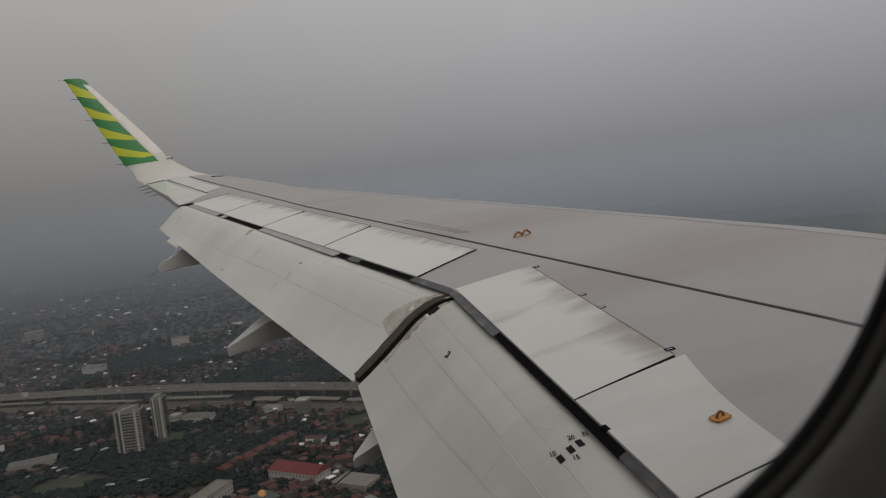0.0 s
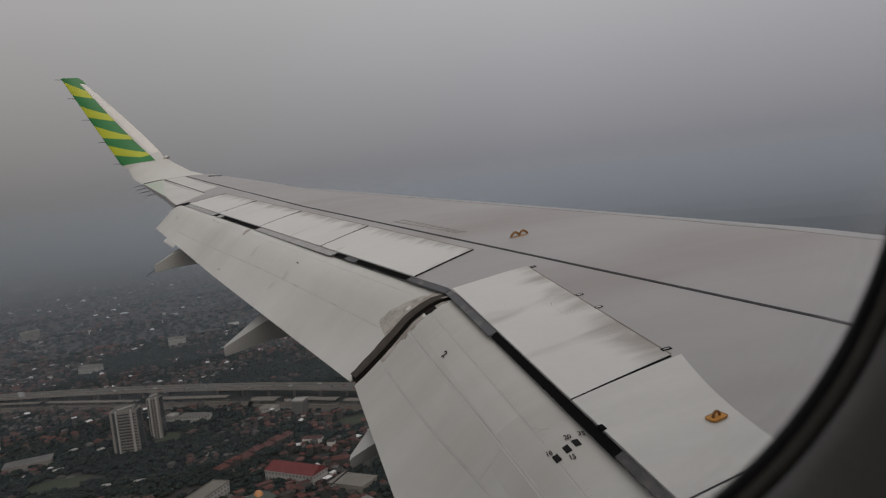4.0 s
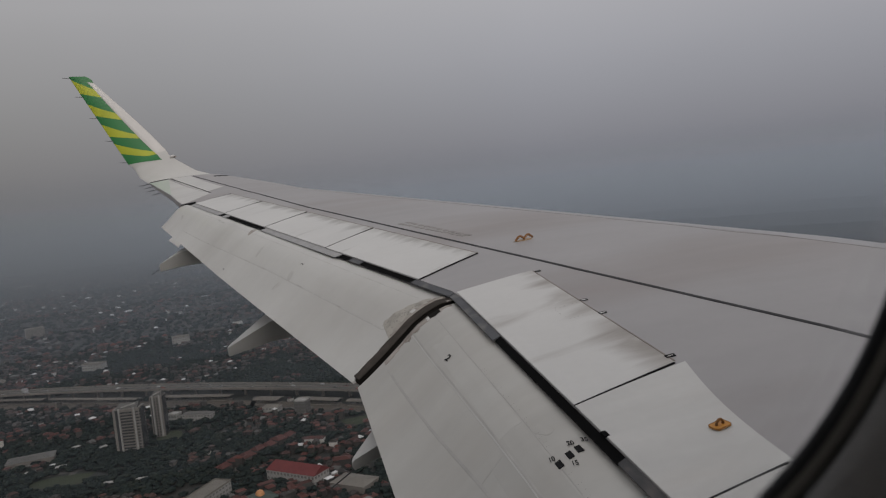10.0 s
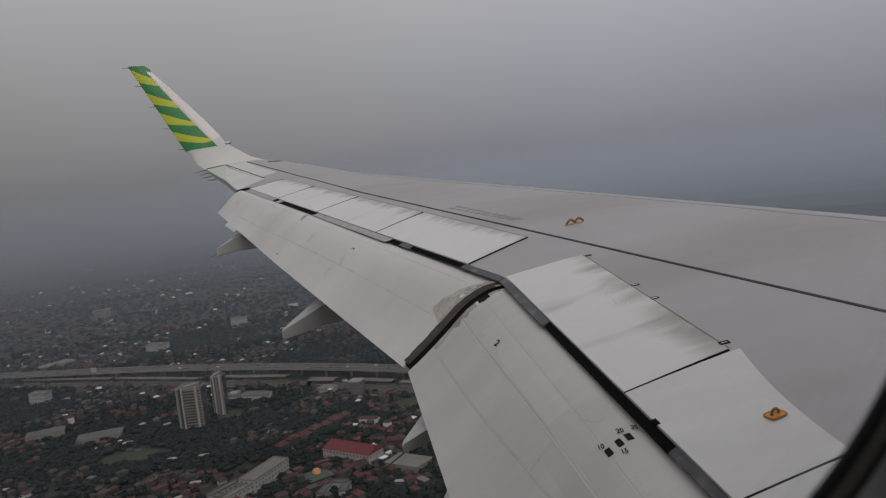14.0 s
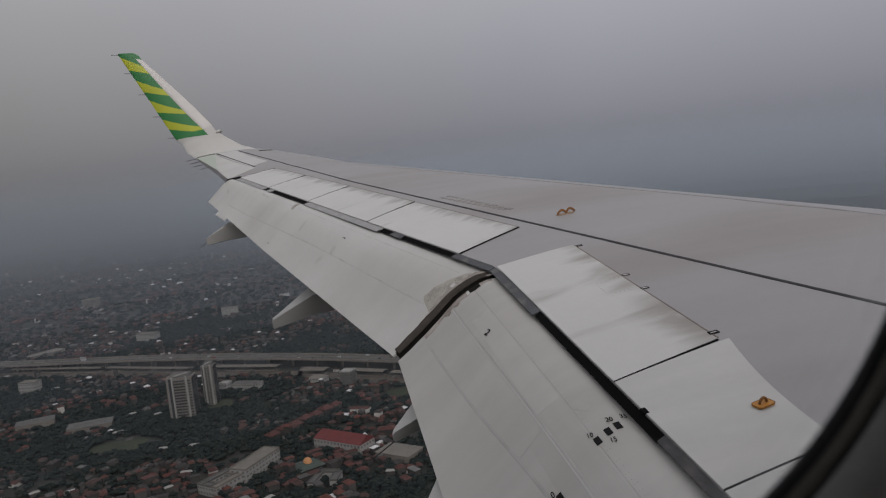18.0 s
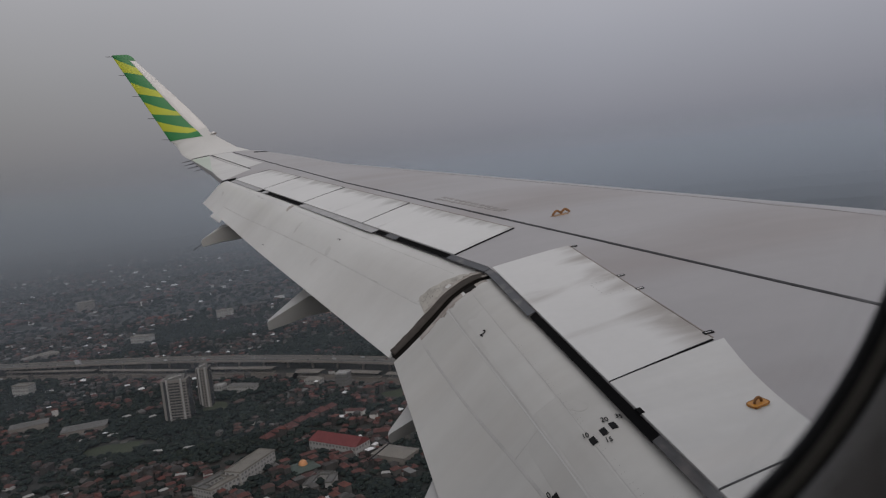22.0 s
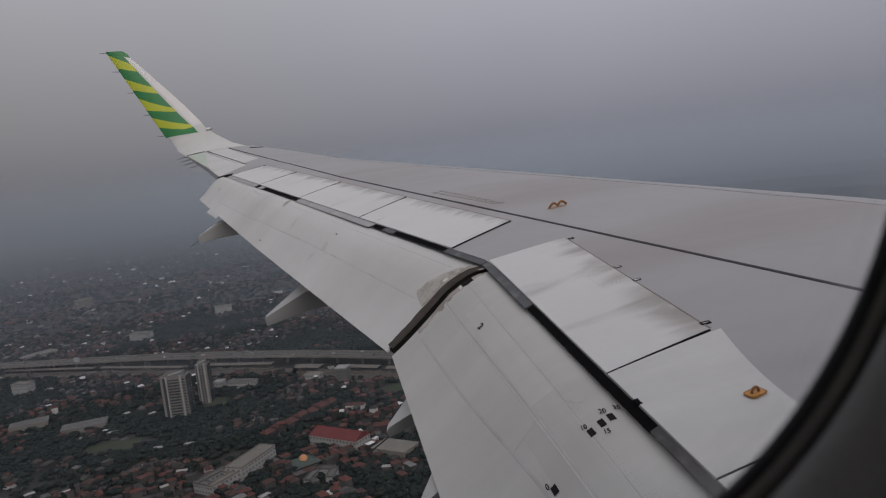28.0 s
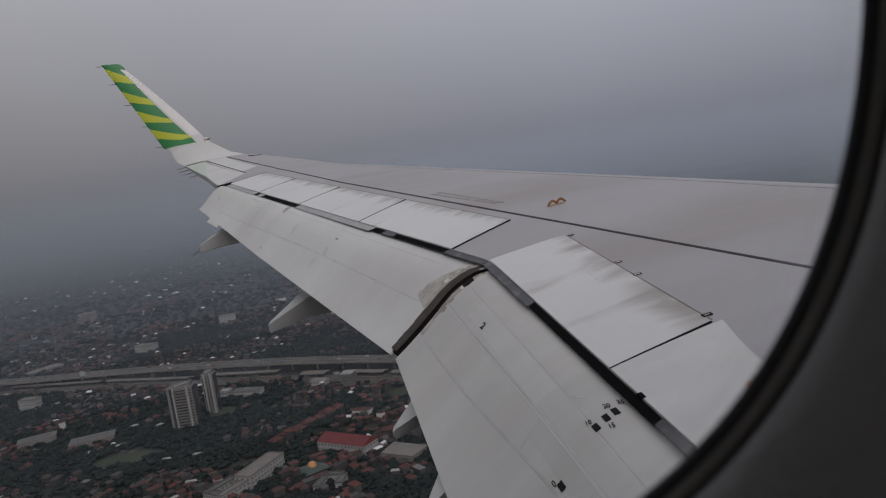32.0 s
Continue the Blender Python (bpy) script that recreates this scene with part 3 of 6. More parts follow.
FRONT = [-0.29, -0.045, 0.027, 0.202, 0.257, 0.45, 0.54, 0.75, 0.862, 1.0]


def height_station(k):
    """Station number at the fraction k of the painted height."""
    return 5.0 + k / 0.97 * 4.0 if k < 0.97 else min(9.0 + (k - 0.97) / 0.03, 9.999)


def paint(i):
    verts, faces = [], []
    for a in range(17):
        for b in range(5):
            u, v = (a / 16) ** 1.5, b / 4
            k = lerp(lerp(REAR[i], REAR[i + 1], v), lerp(FRONT[i], FRONT[i + 1], v), u)
            verts.append(winglet_point(height_station(k), (0.66 + 0.3 * (max(k, -0.06) - 0.5) ** 2) * u, 0.0045)[0])
    for a in range(16):
        for b in range(4):
            faces.append((a * 5 + b, a * 5 + b + 1, a * 5 + b + 6, a * 5 + b + 5))
    me = mesh_of("stripe", verts, faces, M_GREEN if i % 2 == 0 else M_YELLOW, True)
    link_part("stripe", me, winglet, "green stripe" if i % 2 == 0 else "yellow-green stripe")


for i in range(9):
    paint(i)
# green cap at the tip
tip = [winglet_point(9.0 + 0.999 * b / 8, (a / 14) ** 1.5, 0.0055)[0] for a in range(15) for b in range(9)]
link_part("stripe", mesh_of("stripe", tip, [(a * 9 + b, a * 9 + b + 1, a * 9 + b + 10, a * 9 + b + 9) for a in range(14) for b in range(8)], M_GREEN, True), winglet, "green tip cap")

# ---- flap track fairings ----
def fairing(y, width, tail_top, tail_low, ridge, keel, crown, label):
    """A wedge-shaped housing under the flap: x, z of its tail and of its back and keel further forward."""
    def on(p, q, x):
        return p[1] + (q[1] - p[1]) * (x - p[0]) / (q[0] - p[0])
    x0 = tail_top[0]
    rings = []
    for i, x in enumerate((x0, x0 + 0.012, lerp(x0, ridge[0], 0.5), ridge[0], ridge[0] + 0.25, ridge[0] + 0.9)):
        xx = min(x, ridge[0] + (0.10 if crown > 0 else 0.0))
        f = min(1.0, 0.14 + 0.86 * (x - x0) / (ridge[0] - x0))
        w = width * f * (1.0, 1.0, 1.0, 1.0, 1.0, 0.4)[i]
        top, low = on(tail_top, ridge, xx), on(tail_low, keel, max(xx, tail_low[0]))
        if i == 0:
            top, low = top - 0.010, low + 0.018
        low = min(low, top - 0.03)
        top, h = top + crown * f * 0.6, top + crown * f * 0.6 - low
        half = [(0.09, 0.0), (0.16, 0.035), (0.47, 1.0)]
        lean = 0.11 * w / h          # the back falls towards the cabin
        rings.append([(x, y + w * (0.5 - a), low + h * b * (1 - lean)) for a, b in half] + [(x, y + w * (0.5 + a), low + h * b) for a, b in half[::-1]])
    body = loft("flap_track_fairing", rings, M_FAIR, wing, label)
    tube("static_wick", [(x0 + 0.01, y + 0.02, tail_top[1] - 0.05), (x0 - 0.12, y + 0.02, tail_top[1] - 0.13)], 0.004, M_DARK, body, "thin dark static wick", 5)
    return body


fairing(12.3, 0.30, (-2.602, 0.629), (-2.565, 0.533), (-2.336, 0.773), (-2.078, 0.600), 0.03, "grey wedge-shaped fairing under the outer flap")
fairing(8.7, 0.42, (-1.607, 0.043), (-1.576, -0.043), (-1.212, 0.243), (-1.02, 0.053), 0.055, "grey wedge-shaped fairing under the middle of the flap")
fairing(5.8, 0.22, (-0.824, -0.145), (-0.804, -0.202), (-0.672, -0.085), (-0.648, -0.178), 0.05, "grey wedge-shaped fairing under the inboard flap")
fairing(4.86, 0.18, (-0.80, -0.18), (-0.78, -0.25), (-0.694, -0.094), (-0.60, -0.26), 0.0, "grey wedge-shaped fairing close to the fuselage")

# ---- cabin wall with its window ----
WX, WZ, WY, WA, WB, WN, WTILT = -1.0921, 1.3491, 2.0113, 0.1612, 0.1755, 2.3518, 0.0561


def window_ring(grow, inward, n=256):
    pts = []
    for i in range(n):
        a = 2 * math.pi * i / n
        ca, sa = math.cos(a), math.sin(a)
        r = (abs(ca / (WA + grow)) ** WN + abs(sa / (WB + grow)) ** WN) ** (-1 / WN)
        x, z = WX + ca * r, WZ + sa * r
        pts.append(Vector((x, WY - WTILT * (z - 1.3) - inward, z)))
    return pts


cabin_wall = tagged(new("cabin_wall"), "dark grey cabin side wall around an oval window", "wall", kind="structure")
window_1 = link_part("window_1", None, cabin_wall)
loft("window_seal", [window_ring(0.012, -0.012), window_ring(0.0, -0.0005), window_ring(0.0006, 0.0010), window_ring(0.0018, 0.0019), window_ring(0.0032, 0.0021)], M_SEAL, window_1, "black rubber seal", caps=False)
loft("window_reveal", [window_ring(0.0032, 0.0021), window_ring(0.0036, 0.0028), window_ring(0.0048, 0.0038), window_ring(0.0060, 0.0041)], M_REVEAL, window_1, "brownish grey inner ring", caps=False)
loft("window_groove", [window_ring(0.0060, 0.0041), window_ring(0.0063, 0.0032), window_ring(0.0071, 0.0032), window_ring(0.0075, 0.0046)], M_SEAL, window_1, "dark groove", caps=False)


def rim(half_x, half_z, inward, n=256):
    pts = []
    for i in range(n):
        a = 2 * math.pi * i / n
        ca, sa = math.cos(a), math.sin(a)
        r = (abs(ca / half_x) ** 8 + abs(sa / half_z) ** 8) ** (-1 / 8)
        z = WZ + sa * r
        pts.append(Vector((WX + ca * r, WY - WTILT * (z - 1.3) - inward, z)))
    return pts


loft("wall_panel", [window_ring(0.0075, 0.0046), window_ring(0.0088, 0.0064), window_ring(0.013, 0.0088), window_ring(0.028, 0.0125), rim(0.27, 0.36, 0.016), rim(0.5, 0.6, 0.016)], M_LINER, cabin_wall, "moulded dark grey liner panel", caps=False)


def edge_smear(haze):
    """Clear sheet with a milky share that imitates the light smear at the pane's rim."""
    m = bpy.data.materials.new("edge_smear")
    m.use_nodes = True
    n, l = m.node_tree.nodes, m.node_tree.links
    n.clear()
    out, tr, tl, milky = (n.new("ShaderNode" + k) for k in ("OutputMaterial", "BsdfTransparent", "BsdfTranslucent", "MixShader"))
    milky.inputs[0].default_value = haze
    tl.inputs[0].default_value = (0.8, 0.8, 0.8, 1)
    l.new(tr.outputs[0], milky.inputs[1])
    l.new(tl.outputs[0], milky.inputs[2])
    l.new(milky.outputs[0], out.inputs[0])
    return m


# nested milky rings, added to brighten the view towards the window's edge
for inset, haze in ((0.011, 0.03), (0.007, 0.05), (0.0035, 0.08)):
    rim_ob = loft("pane_rim", [window_ring(-inset, -0.005), window_ring(0.004, -0.005)], edge_smear(haze), window_1, "milky ring for the light smear at the pane's rim", caps=False)
    rim_ob.visible_shadow = False


# ---- the city below ----
M_GROUND = material("ground_cover", (0.026, 0.029, 0.026), 0.95, 0, 0.45, 0.012, stain=(0.042, 0.035, 0.030, 0.8), stain_scale=(0.006, 0.006, 0.006), stain_range=(0.50, 0.64))
M_GRASS = material("field_grass", (0.036, 0.046, 0.024), 0.95, 0, 0.35, 0.03, stain=(0.055, 0.050, 0.034, 0.7), stain_scale=(0.03, 0.03, 0.03))
ROOFS = [(0.0, (0.048, 0.025, 0.020)), (0.2, (0.034, 0.028, 0.026)), (0.36, (0.058, 0.025, 0.019)), (0.50, (0.030, 0.027, 0.026)), (0.62, (0.046, 0.044, 0.042)),
         (0.76, (0.060, 0.057, 0.055)), (0.86, (0.079, 0.028, 0.020)), (0.925, (0.115, 0.115, 0.113)), (0.972, (0.600, 0.605, 0.610))]
WALLS = [(0.0, (0.052, 0.049, 0.046)), (0.4, (0.072, 0.069, 0.065)), (0.7, (0.038, 0.035, 0.033)), (0.955, (0.450, 0.445, 0.430))]
M_ROOFS = material("mixed_roof_tiles", ROOFS, 0.7, 0, 0.25, 0.05, island="island")
M_ROOFS_RED = material("clay_roof_tiles", [(0.0, (0.062, 0.020, 0.0155)), (0.3, (0.075, 0.022, 0.0165)), (0.5, (0.045, 0.020, 0.017)), (0.68, (0.092, 0.025, 0.017)), (0.80, (0.034, 0.029, 0.027)), (0.92, (0.086, 0.083, 0.079)), (0.966, (0.600, 0.600, 0.610))], 0.7, 0, 0.25, 0.05, island="island")
M_WALLS = material("mixed_house_walls", WALLS, 0.8, 0, 0.2, 0.05, island="island")
M_ROOF = material("roof_tiles", [(0.0, (0.076, 0.025, 0.019)), (0.3, (0.053, 0.025, 0.020)), (0.48, (0.099, 0.030, 0.020)), (0.62, (0.040, 0.037, 0.035)), (0.78, (0.073, 0.069, 0.066)), (0.90, (0.152, 0.152, 0.149)), (0.972, (0.600, 0.605, 0.610))], 0.7, 0, 0.25, 0.2, island="object")
M_WALL = material("house_plaster", WALLS, 0.8, 0, 0.2, 0.2, island="object")
M_LEAF = material("tree_leaves", [(0.0, (0.022, 0.029, 0.028)), (0.35, (0.025, 0.033, 0.030)), (0.7, (0.029, 0.035, 0.030)), (0.9, (0.020, 0.026, 0.027))], 0.95, 0, 0.2, 0.02, island="island", bump=0.2, bump_scale=0.7, spec=0.05)
M_TRUNK = material("tree_bark", (0.06, 0.045, 0.03), 0.9, 0, 0.2, 1.0)
M_CONCRETE = material("weathered_concrete", (0.172, 0.159, 0.144), 0.85, 0, 0.15, 0.05, stain=(0.16, 0.148, 0.135, 0.7), stain_scale=(0.05, 0.05, 0.3))
M_ASPHALT = material("road_asphalt", (0.094, 0.090, 0.085), 0.9, 0, 0.15, 0.05)
M_TOWER = material("tower_plaster", (0.172, 0.162, 0.150), 0.8, 0, 0.1, 0.1, stain=(0.14, 0.13, 0.115, 0.6), stain_scale=(0.2, 0.2, 0.03))
M_PALE = material("pale_plaster", (0.301, 0.299, 0.290), 0.8, 0, 0.12, 0.1, stain=(0.30, 0.29, 0.27, 0.7), stain_scale=(0.12, 0.12, 0.5), stain_range=(0.5, 0.7))
M_GLASS = material("dark_window_glass", (0.05, 0.053, 0.058), 0.25, 0, 0.2, 0.3)
M_SHADEGLASS = material("grey_curtained_glass", (0.12, 0.12, 0.12), 0.4, 0, 0.3, 0.3)
M_REDROOF = material("red_tile_roof", (0.133, 0.024, 0.024), 0.7, 0, 0.2, 0.2)
M_REDWORN = material("worn_red_tile_roof", (0.079, 0.026, 0.022), 0.75, 0, 0.3, 0.3)
M_FLATROOF = material("beige_flat_roof", (0.172, 0.161, 0.143), 0.85, 0, 0.15, 0.1, stain=(0.19, 0.175, 0.155, 0.7), stain_scale=(0.1, 0.1, 0.1))
M_GREYROOF = material("dull_grey_sheet_roof", (0.105, 0.103, 0.098), 0.7, 0, 0.2, 0.1)
M_GOLD = material("golden_dome", (0.50, 0.24, 0.10), 0.5, 0.1, 0.1, 1.0)
M_TEAL = material("green_tile_roof", (0.050, 0.070, 0.058), 0.6, 0, 0.15, 0.3)
M_CANOPY = material("stained_beige_sheet", (0.140, 0.126, 0.110), 0.8, 0, 0.2, 0.1, stain=(0.13, 0.118, 0.105, 0.7), stain_scale=(0.06, 0.06, 0.06))
M_BALLAST = material("brown_railway_ballast", (0.085, 0.072, 0.06), 0.95, 0, 0.3, 0.06)
rng = np.random.default_rng(7)

# one ground sheet out to the horizon
n_g = 40
gv = [(-4950 + 9900 * i / n_g, -4950 + 9900 * j / n_g, GROUND) for i in range(n_g + 1) for j in range(n_g + 1)]
gf = [(i * (n_g + 1) + j, (i + 1) * (n_g + 1) + j, (i + 1) * (n_g + 1) + j + 1, i * (n_g + 1) + j + 1) for i in range(n_g) for j in range(n_g)]
tagged(link_part("ground", mesh_of("ground", gv, gf, M_GROUND)), "flat city ground of dark soil, lanes and low plants", "ground", kind="structure")

HIGHWAY = [(-1460, 1640), (-900, 1372), (-491, 1182), (-368, 1132), (-269, 1091), (-145, 1028), (-30, 960), (67, 891), (340, 690), (720, 400)]
RAILWAY = [(-900, 1350), (-465, 1150), (-315, 1076), (-183, 1000), (-66, 940), (18, 876), (80, 830), (330, 645)]


def along(line, step):
    """Points and directions every step metres along a polyline."""
    out, left = [], 0.0
    for (x0, y0), (x1, y1) in zip(line[:-1], line[1:]):
        ln = math.hypot(x1 - x0, y1 - y0)
        d = left
        while d < ln:
            out.append((x0 + (x1 - x0) * d / ln, y0 + (y1 - y0) * d / ln, (x1 - x0) / ln, (y1 - y0) / ln))
            d += step
        left = d - ln
    return out


def smooth_line(line, rounds=2):
    for _ in range(rounds):
        new_line = [line[0]]
        for a, b in zip(line[:-1], line[1:]):
            new_line += [(0.75 * a[0] + 0.25 * b[0], 0.75 * a[1] + 0.25 * b[1]), (0.25 * a[0] + 0.75 * b[0], 0.25 * a[1] + 0.75 * b[1])]
        line = new_line + [line[-1]]
    return line


def band_rings(line, half, z0, z1):
    rings = []
    for x, y, dx, dy in along(smooth_line(line), 20.0):
        rings.append([(x - dy * half, y + dx * half, z1), (x + dy * half, y - dx * half, z1), (x + dy * half, y - dx * half, z0), (x - dy * half, y + dx * half, z0)])
    return rings


def side_band(line, off, half, z0, z1):
    moved = [(x - dy * off, y + dx * off) for x, y, dx, dy in along(smooth_line(line), 20.0)]
    rings = []
    for i, (x, y) in enumerate(moved):
        a, b = moved[max(0, i - 1)], moved[min(len(moved) - 1, i + 1)]
        ln = math.hypot(b[0] - a[0], b[1] - a[1])
        dx, dy = (b[0] - a[0]) / ln, (b[1] - a[1]) / ln
        rings.append([(x - dy * half, y + dx * half, z1), (x + dy * half, y - dx * half, z1), (x + dy * half, y - dx * half, z0), (x - dy * half, y + dx * half, z0)])
    return rings


def viaduct(line, half, height, label):
    v = tagged(new("elevated_highway"), label, "highway", group="elevated highways")
    v.location = (line[3][0], line[3][1], GROUND)
    ox, oy = line[3]
    loc = [(x - ox, y - oy) for x, y in line]
    loft("deck", band_rings(loc, half, height - 1.6, height), M_CONCRETE, v, smooth=False)
    loft("carriageway", band_rings(loc, half - 1.0, height + 0.004, height + 0.06), M_ASPHALT, v, "dark asphalt lanes", smooth=False)
    for side in (-1, 1):
        loft("parapet", side_band(loc, side * (half - 0.4), 0.3, height + 0.02, height + 1.3), M_CONCRETE, v, smooth=False)
    loft("median_barrier", side_band(loc, 0.0, 0.25, height + 0.06, height + 0.9), M_CONCRETE, v, smooth=False)
    pier = None
    for x, y, dx, dy in along(smooth_line(loc), 38.0):
        if math.hypot(x + ox, y + oy) > 1900:
            continue
        if pier is None:
            bm = bmesh.new()
            box_bm(bm, -1.1, 1.1, -1.6, 1.6, 0, height - 2.8)
            box_bm(bm, -1.2, 1.2, -half * 0.85, half * 0.85, height - 2.9, height - 1.6)
            pier = part("pier", bm, M_CONCRETE, v)
            p = pier
        else:
            p = link_part("pier", pier.data, v)
        p.location, p.rotation_euler = (x, y, 0), (0, 0, math.atan2(dy, dx))
    return v


viaduct(HIGHWAY, 12.5, 12.0, "broad concrete elevated highway crossing the city on piers")
track_bed = loft("railway", side_band(RAILWAY, 0.0, 13.0, GROUND - 0.05, GROUND + 0.07), M_BALLAST, smooth=False)
tagged(track_bed, "brown ballast bed of a railway along the highway", "railway", kind="structure")


def platform_roof(xa, ya, xb, yb, wide, tall, label):
    """A long station roof on two rows of posts, with a low wall behind."""
    ln, turn = math.hypot(xb - xa, yb - ya), math.atan2(yb - ya, xb - xa)
    p = tagged(new("platform_canopy"), label, "station roof", "station roofs beside the railway")
    p.location, p.rotation_euler = ((xa + xb) / 2, (ya + yb) / 2, GROUND), (0, 0, turn)
    bm = bmesh.new()
    for s in (-1, 1):
        q = [bm.verts.new(c) for c in ((-ln / 2, s * wide / 2, tall), (ln / 2, s * wide / 2, tall), (ln / 2, 0, tall + 0.9), (-ln / 2, 0, tall + 0.9),
                                       (-ln / 2, s * wide / 2, tall - 0.6), (ln / 2, s * wide / 2, tall - 0.6), (ln / 2, 0, tall + 0.3), (-ln / 2, 0, tall + 0.3))]
        for f in ((0, 1, 2, 3), (7, 6, 5, 4), (0, 4, 5, 1), (0, 3, 7, 4), (1, 5, 6, 2)):
            bm.faces.new([q[k] for k in f])
    part("roof", bm, M_CANOPY, p)
    bm = bmesh.new()
    box_bm(bm, -ln / 2 + 1, ln / 2 - 1, -wide * 0.38, wide * 0.38, -0.1, 1.1)
    part("platform", bm, M_CONCRETE, p)
    post = mesh_of("post", *box_mesh(0.5, 0.5, tall), M_CONCRETE)
    for k in range(int(ln / 9)):
        for s in (-1, 1):
            o = link_part("post", post, p)
            o.location = (-ln / 2 + 4 + 9 * k, s * wide * 0.32, tall / 2 - 0.05)


def box_mesh(sx, sy, sz):
    v = [(x * sx / 2, y * sy / 2, z * sz / 2) for z in (-1, 1) for x, y in ((-1, -1), (1, -1), (1, 1), (-1, 1))]
    return v, [(0, 3, 2, 1), (4, 5, 6, 7), (0, 1, 5, 4), (1, 2, 6, 5), (2, 3, 7, 6), (3, 0, 4, 7)]


for xa, ya, xb, yb, wide in ((-465, 1163, -322, 1091, 9), (-312, 1086, -190, 1013, 9), (-160, 1006, -70, 957, 11), (-39, 923, -10, 905, 16), (16, 890, 58, 859, 12), (66, 851, 110, 819, 11)):
    platform_roof(xa, ya, xb, yb, wide, 6.5, "long beige station roof on posts")

# ---- traffic on the highways ----
M_CAR = material("car_paint", [(0.0, (0.30, 0.30, 0.31)), (0.35, (0.05, 0.05, 0.055)), (0.55, (0.36, 0.36, 0.36)), (0.75, (0.12, 0.12, 0.125)), (0.9, (0.16, 0.03, 0.025))], 0.35, 0, 0.05, 1.0, island="object", coat=0.3)
M_TYRE = material("tyre_rubber", (0.02, 0.02, 0.021), 0.85, 0, 0.2, 6.0)


def vehicle(name, length, width, height, cab0, cab1, label, category):
    v = tagged(new(name), label, category, "traffic on the highways")
    wheel_r = 0.32 if height < 2 else 0.48
    bm = bmesh.new()
    box_bm(bm, -length / 2, length / 2, -width / 2, width / 2, wheel_r * 0.9, height * 0.58 if height < 2 else height)
    bmesh.ops.bevel(bm, geom=bm.edges[:], offset=0.12, segments=2, affect="EDGES")
    part("body", bm, M_CAR, v)
    bm = bmesh.new()
    vs = box_bm(bm, cab0, cab1, -width / 2 + 0.1, width / 2 - 0.1, height * 0.56, height if height < 2 else height * 0.8)
    if height < 2:
        for q in vs[4:]:
            q.co.x *= 0.7
            q.co.y *= 0.85
    part("cabin", bm, M_GLASS, v, "dark glass cabin")
    ring = [[(math.cos(a) * wheel_r, y, wheel_r + math.sin(a) * wheel_r) for a in [2 * math.pi * j / 12 for j in range(12)]] for y in (-0.11, 0.11)]
    for sx in (-1, 1):
        for sy in (-1, 1):
            w = loft("wheel", ring, M_TYRE, v)
            w.location = (sx * length * 0.31, sy * (width / 2 - 0.1), 0)
    return v


fleet = [vehicle("car", 4.3, 1.75, 1.5, -1.5, 0.9, "small car driving on the highway", "car"), vehicle("van", 4.9, 1.85, 2.2, 1.1, 2.46, "pale van driving on the highway", "van"),
         vehicle("truck", 9.5, 2.4, 3.4, 3.4, 4.76, "box truck driving on the highway", "truck")]
rng_cars = random.Random(5)
count = 0
for line, height, lanes in ((HIGHWAY, 12.07, (-9.6, -6.6, -3.4, 3.4, 6.6, 9.6)),):
    for x, y, dx, dy in along(smooth_line(line), 12.0):
        if math.hypot(x, y) > 1350 or x > 230 or rng_cars.random() < 0.45:
            continue
        lane = rng_cars.choice(lanes)
        m = pose(x - dy * lane, y + dx * lane, GROUND + height, 0, 0, math.degrees(math.atan2(dy, dx)) + (180 if lane > 0 else 0))
        kind_of = rng_cars.choice((0, 0, 0, 1, 1, 2))
        if count < 3:
            fleet[count].matrix_basis = m
        else:
            copy_thing(fleet[kind_of], m)
        count += 1

# ---- named buildings ----
KEEP_OUT = []          # footprints: x, y, width, depth, turn


def hip_roof(bm, w, d, h, rise, over=0.6, ridge=0.55):
    a, b = w / 2 + over, d / 2 + over
    r = max(0.5, a - b * 1.05) if ridge is None else a * ridge
    e = [bm.verts.new(p) for p in ((-a, -b, h), (a, -b, h), (a, b, h), (-a, b, h))]
    t = [bm.verts.new(p) for p in ((-r, 0, h + rise), (r, 0, h + rise))]
    for f in ((e[0], e[1], t[1], t[0]), (e[2], e[3], t[0], t[1]), (e[1], e[2], t[1]), (e[3], e[0], t[0]), (e[3], e[2], e[1], e[0])):
        bm.faces.new(f)


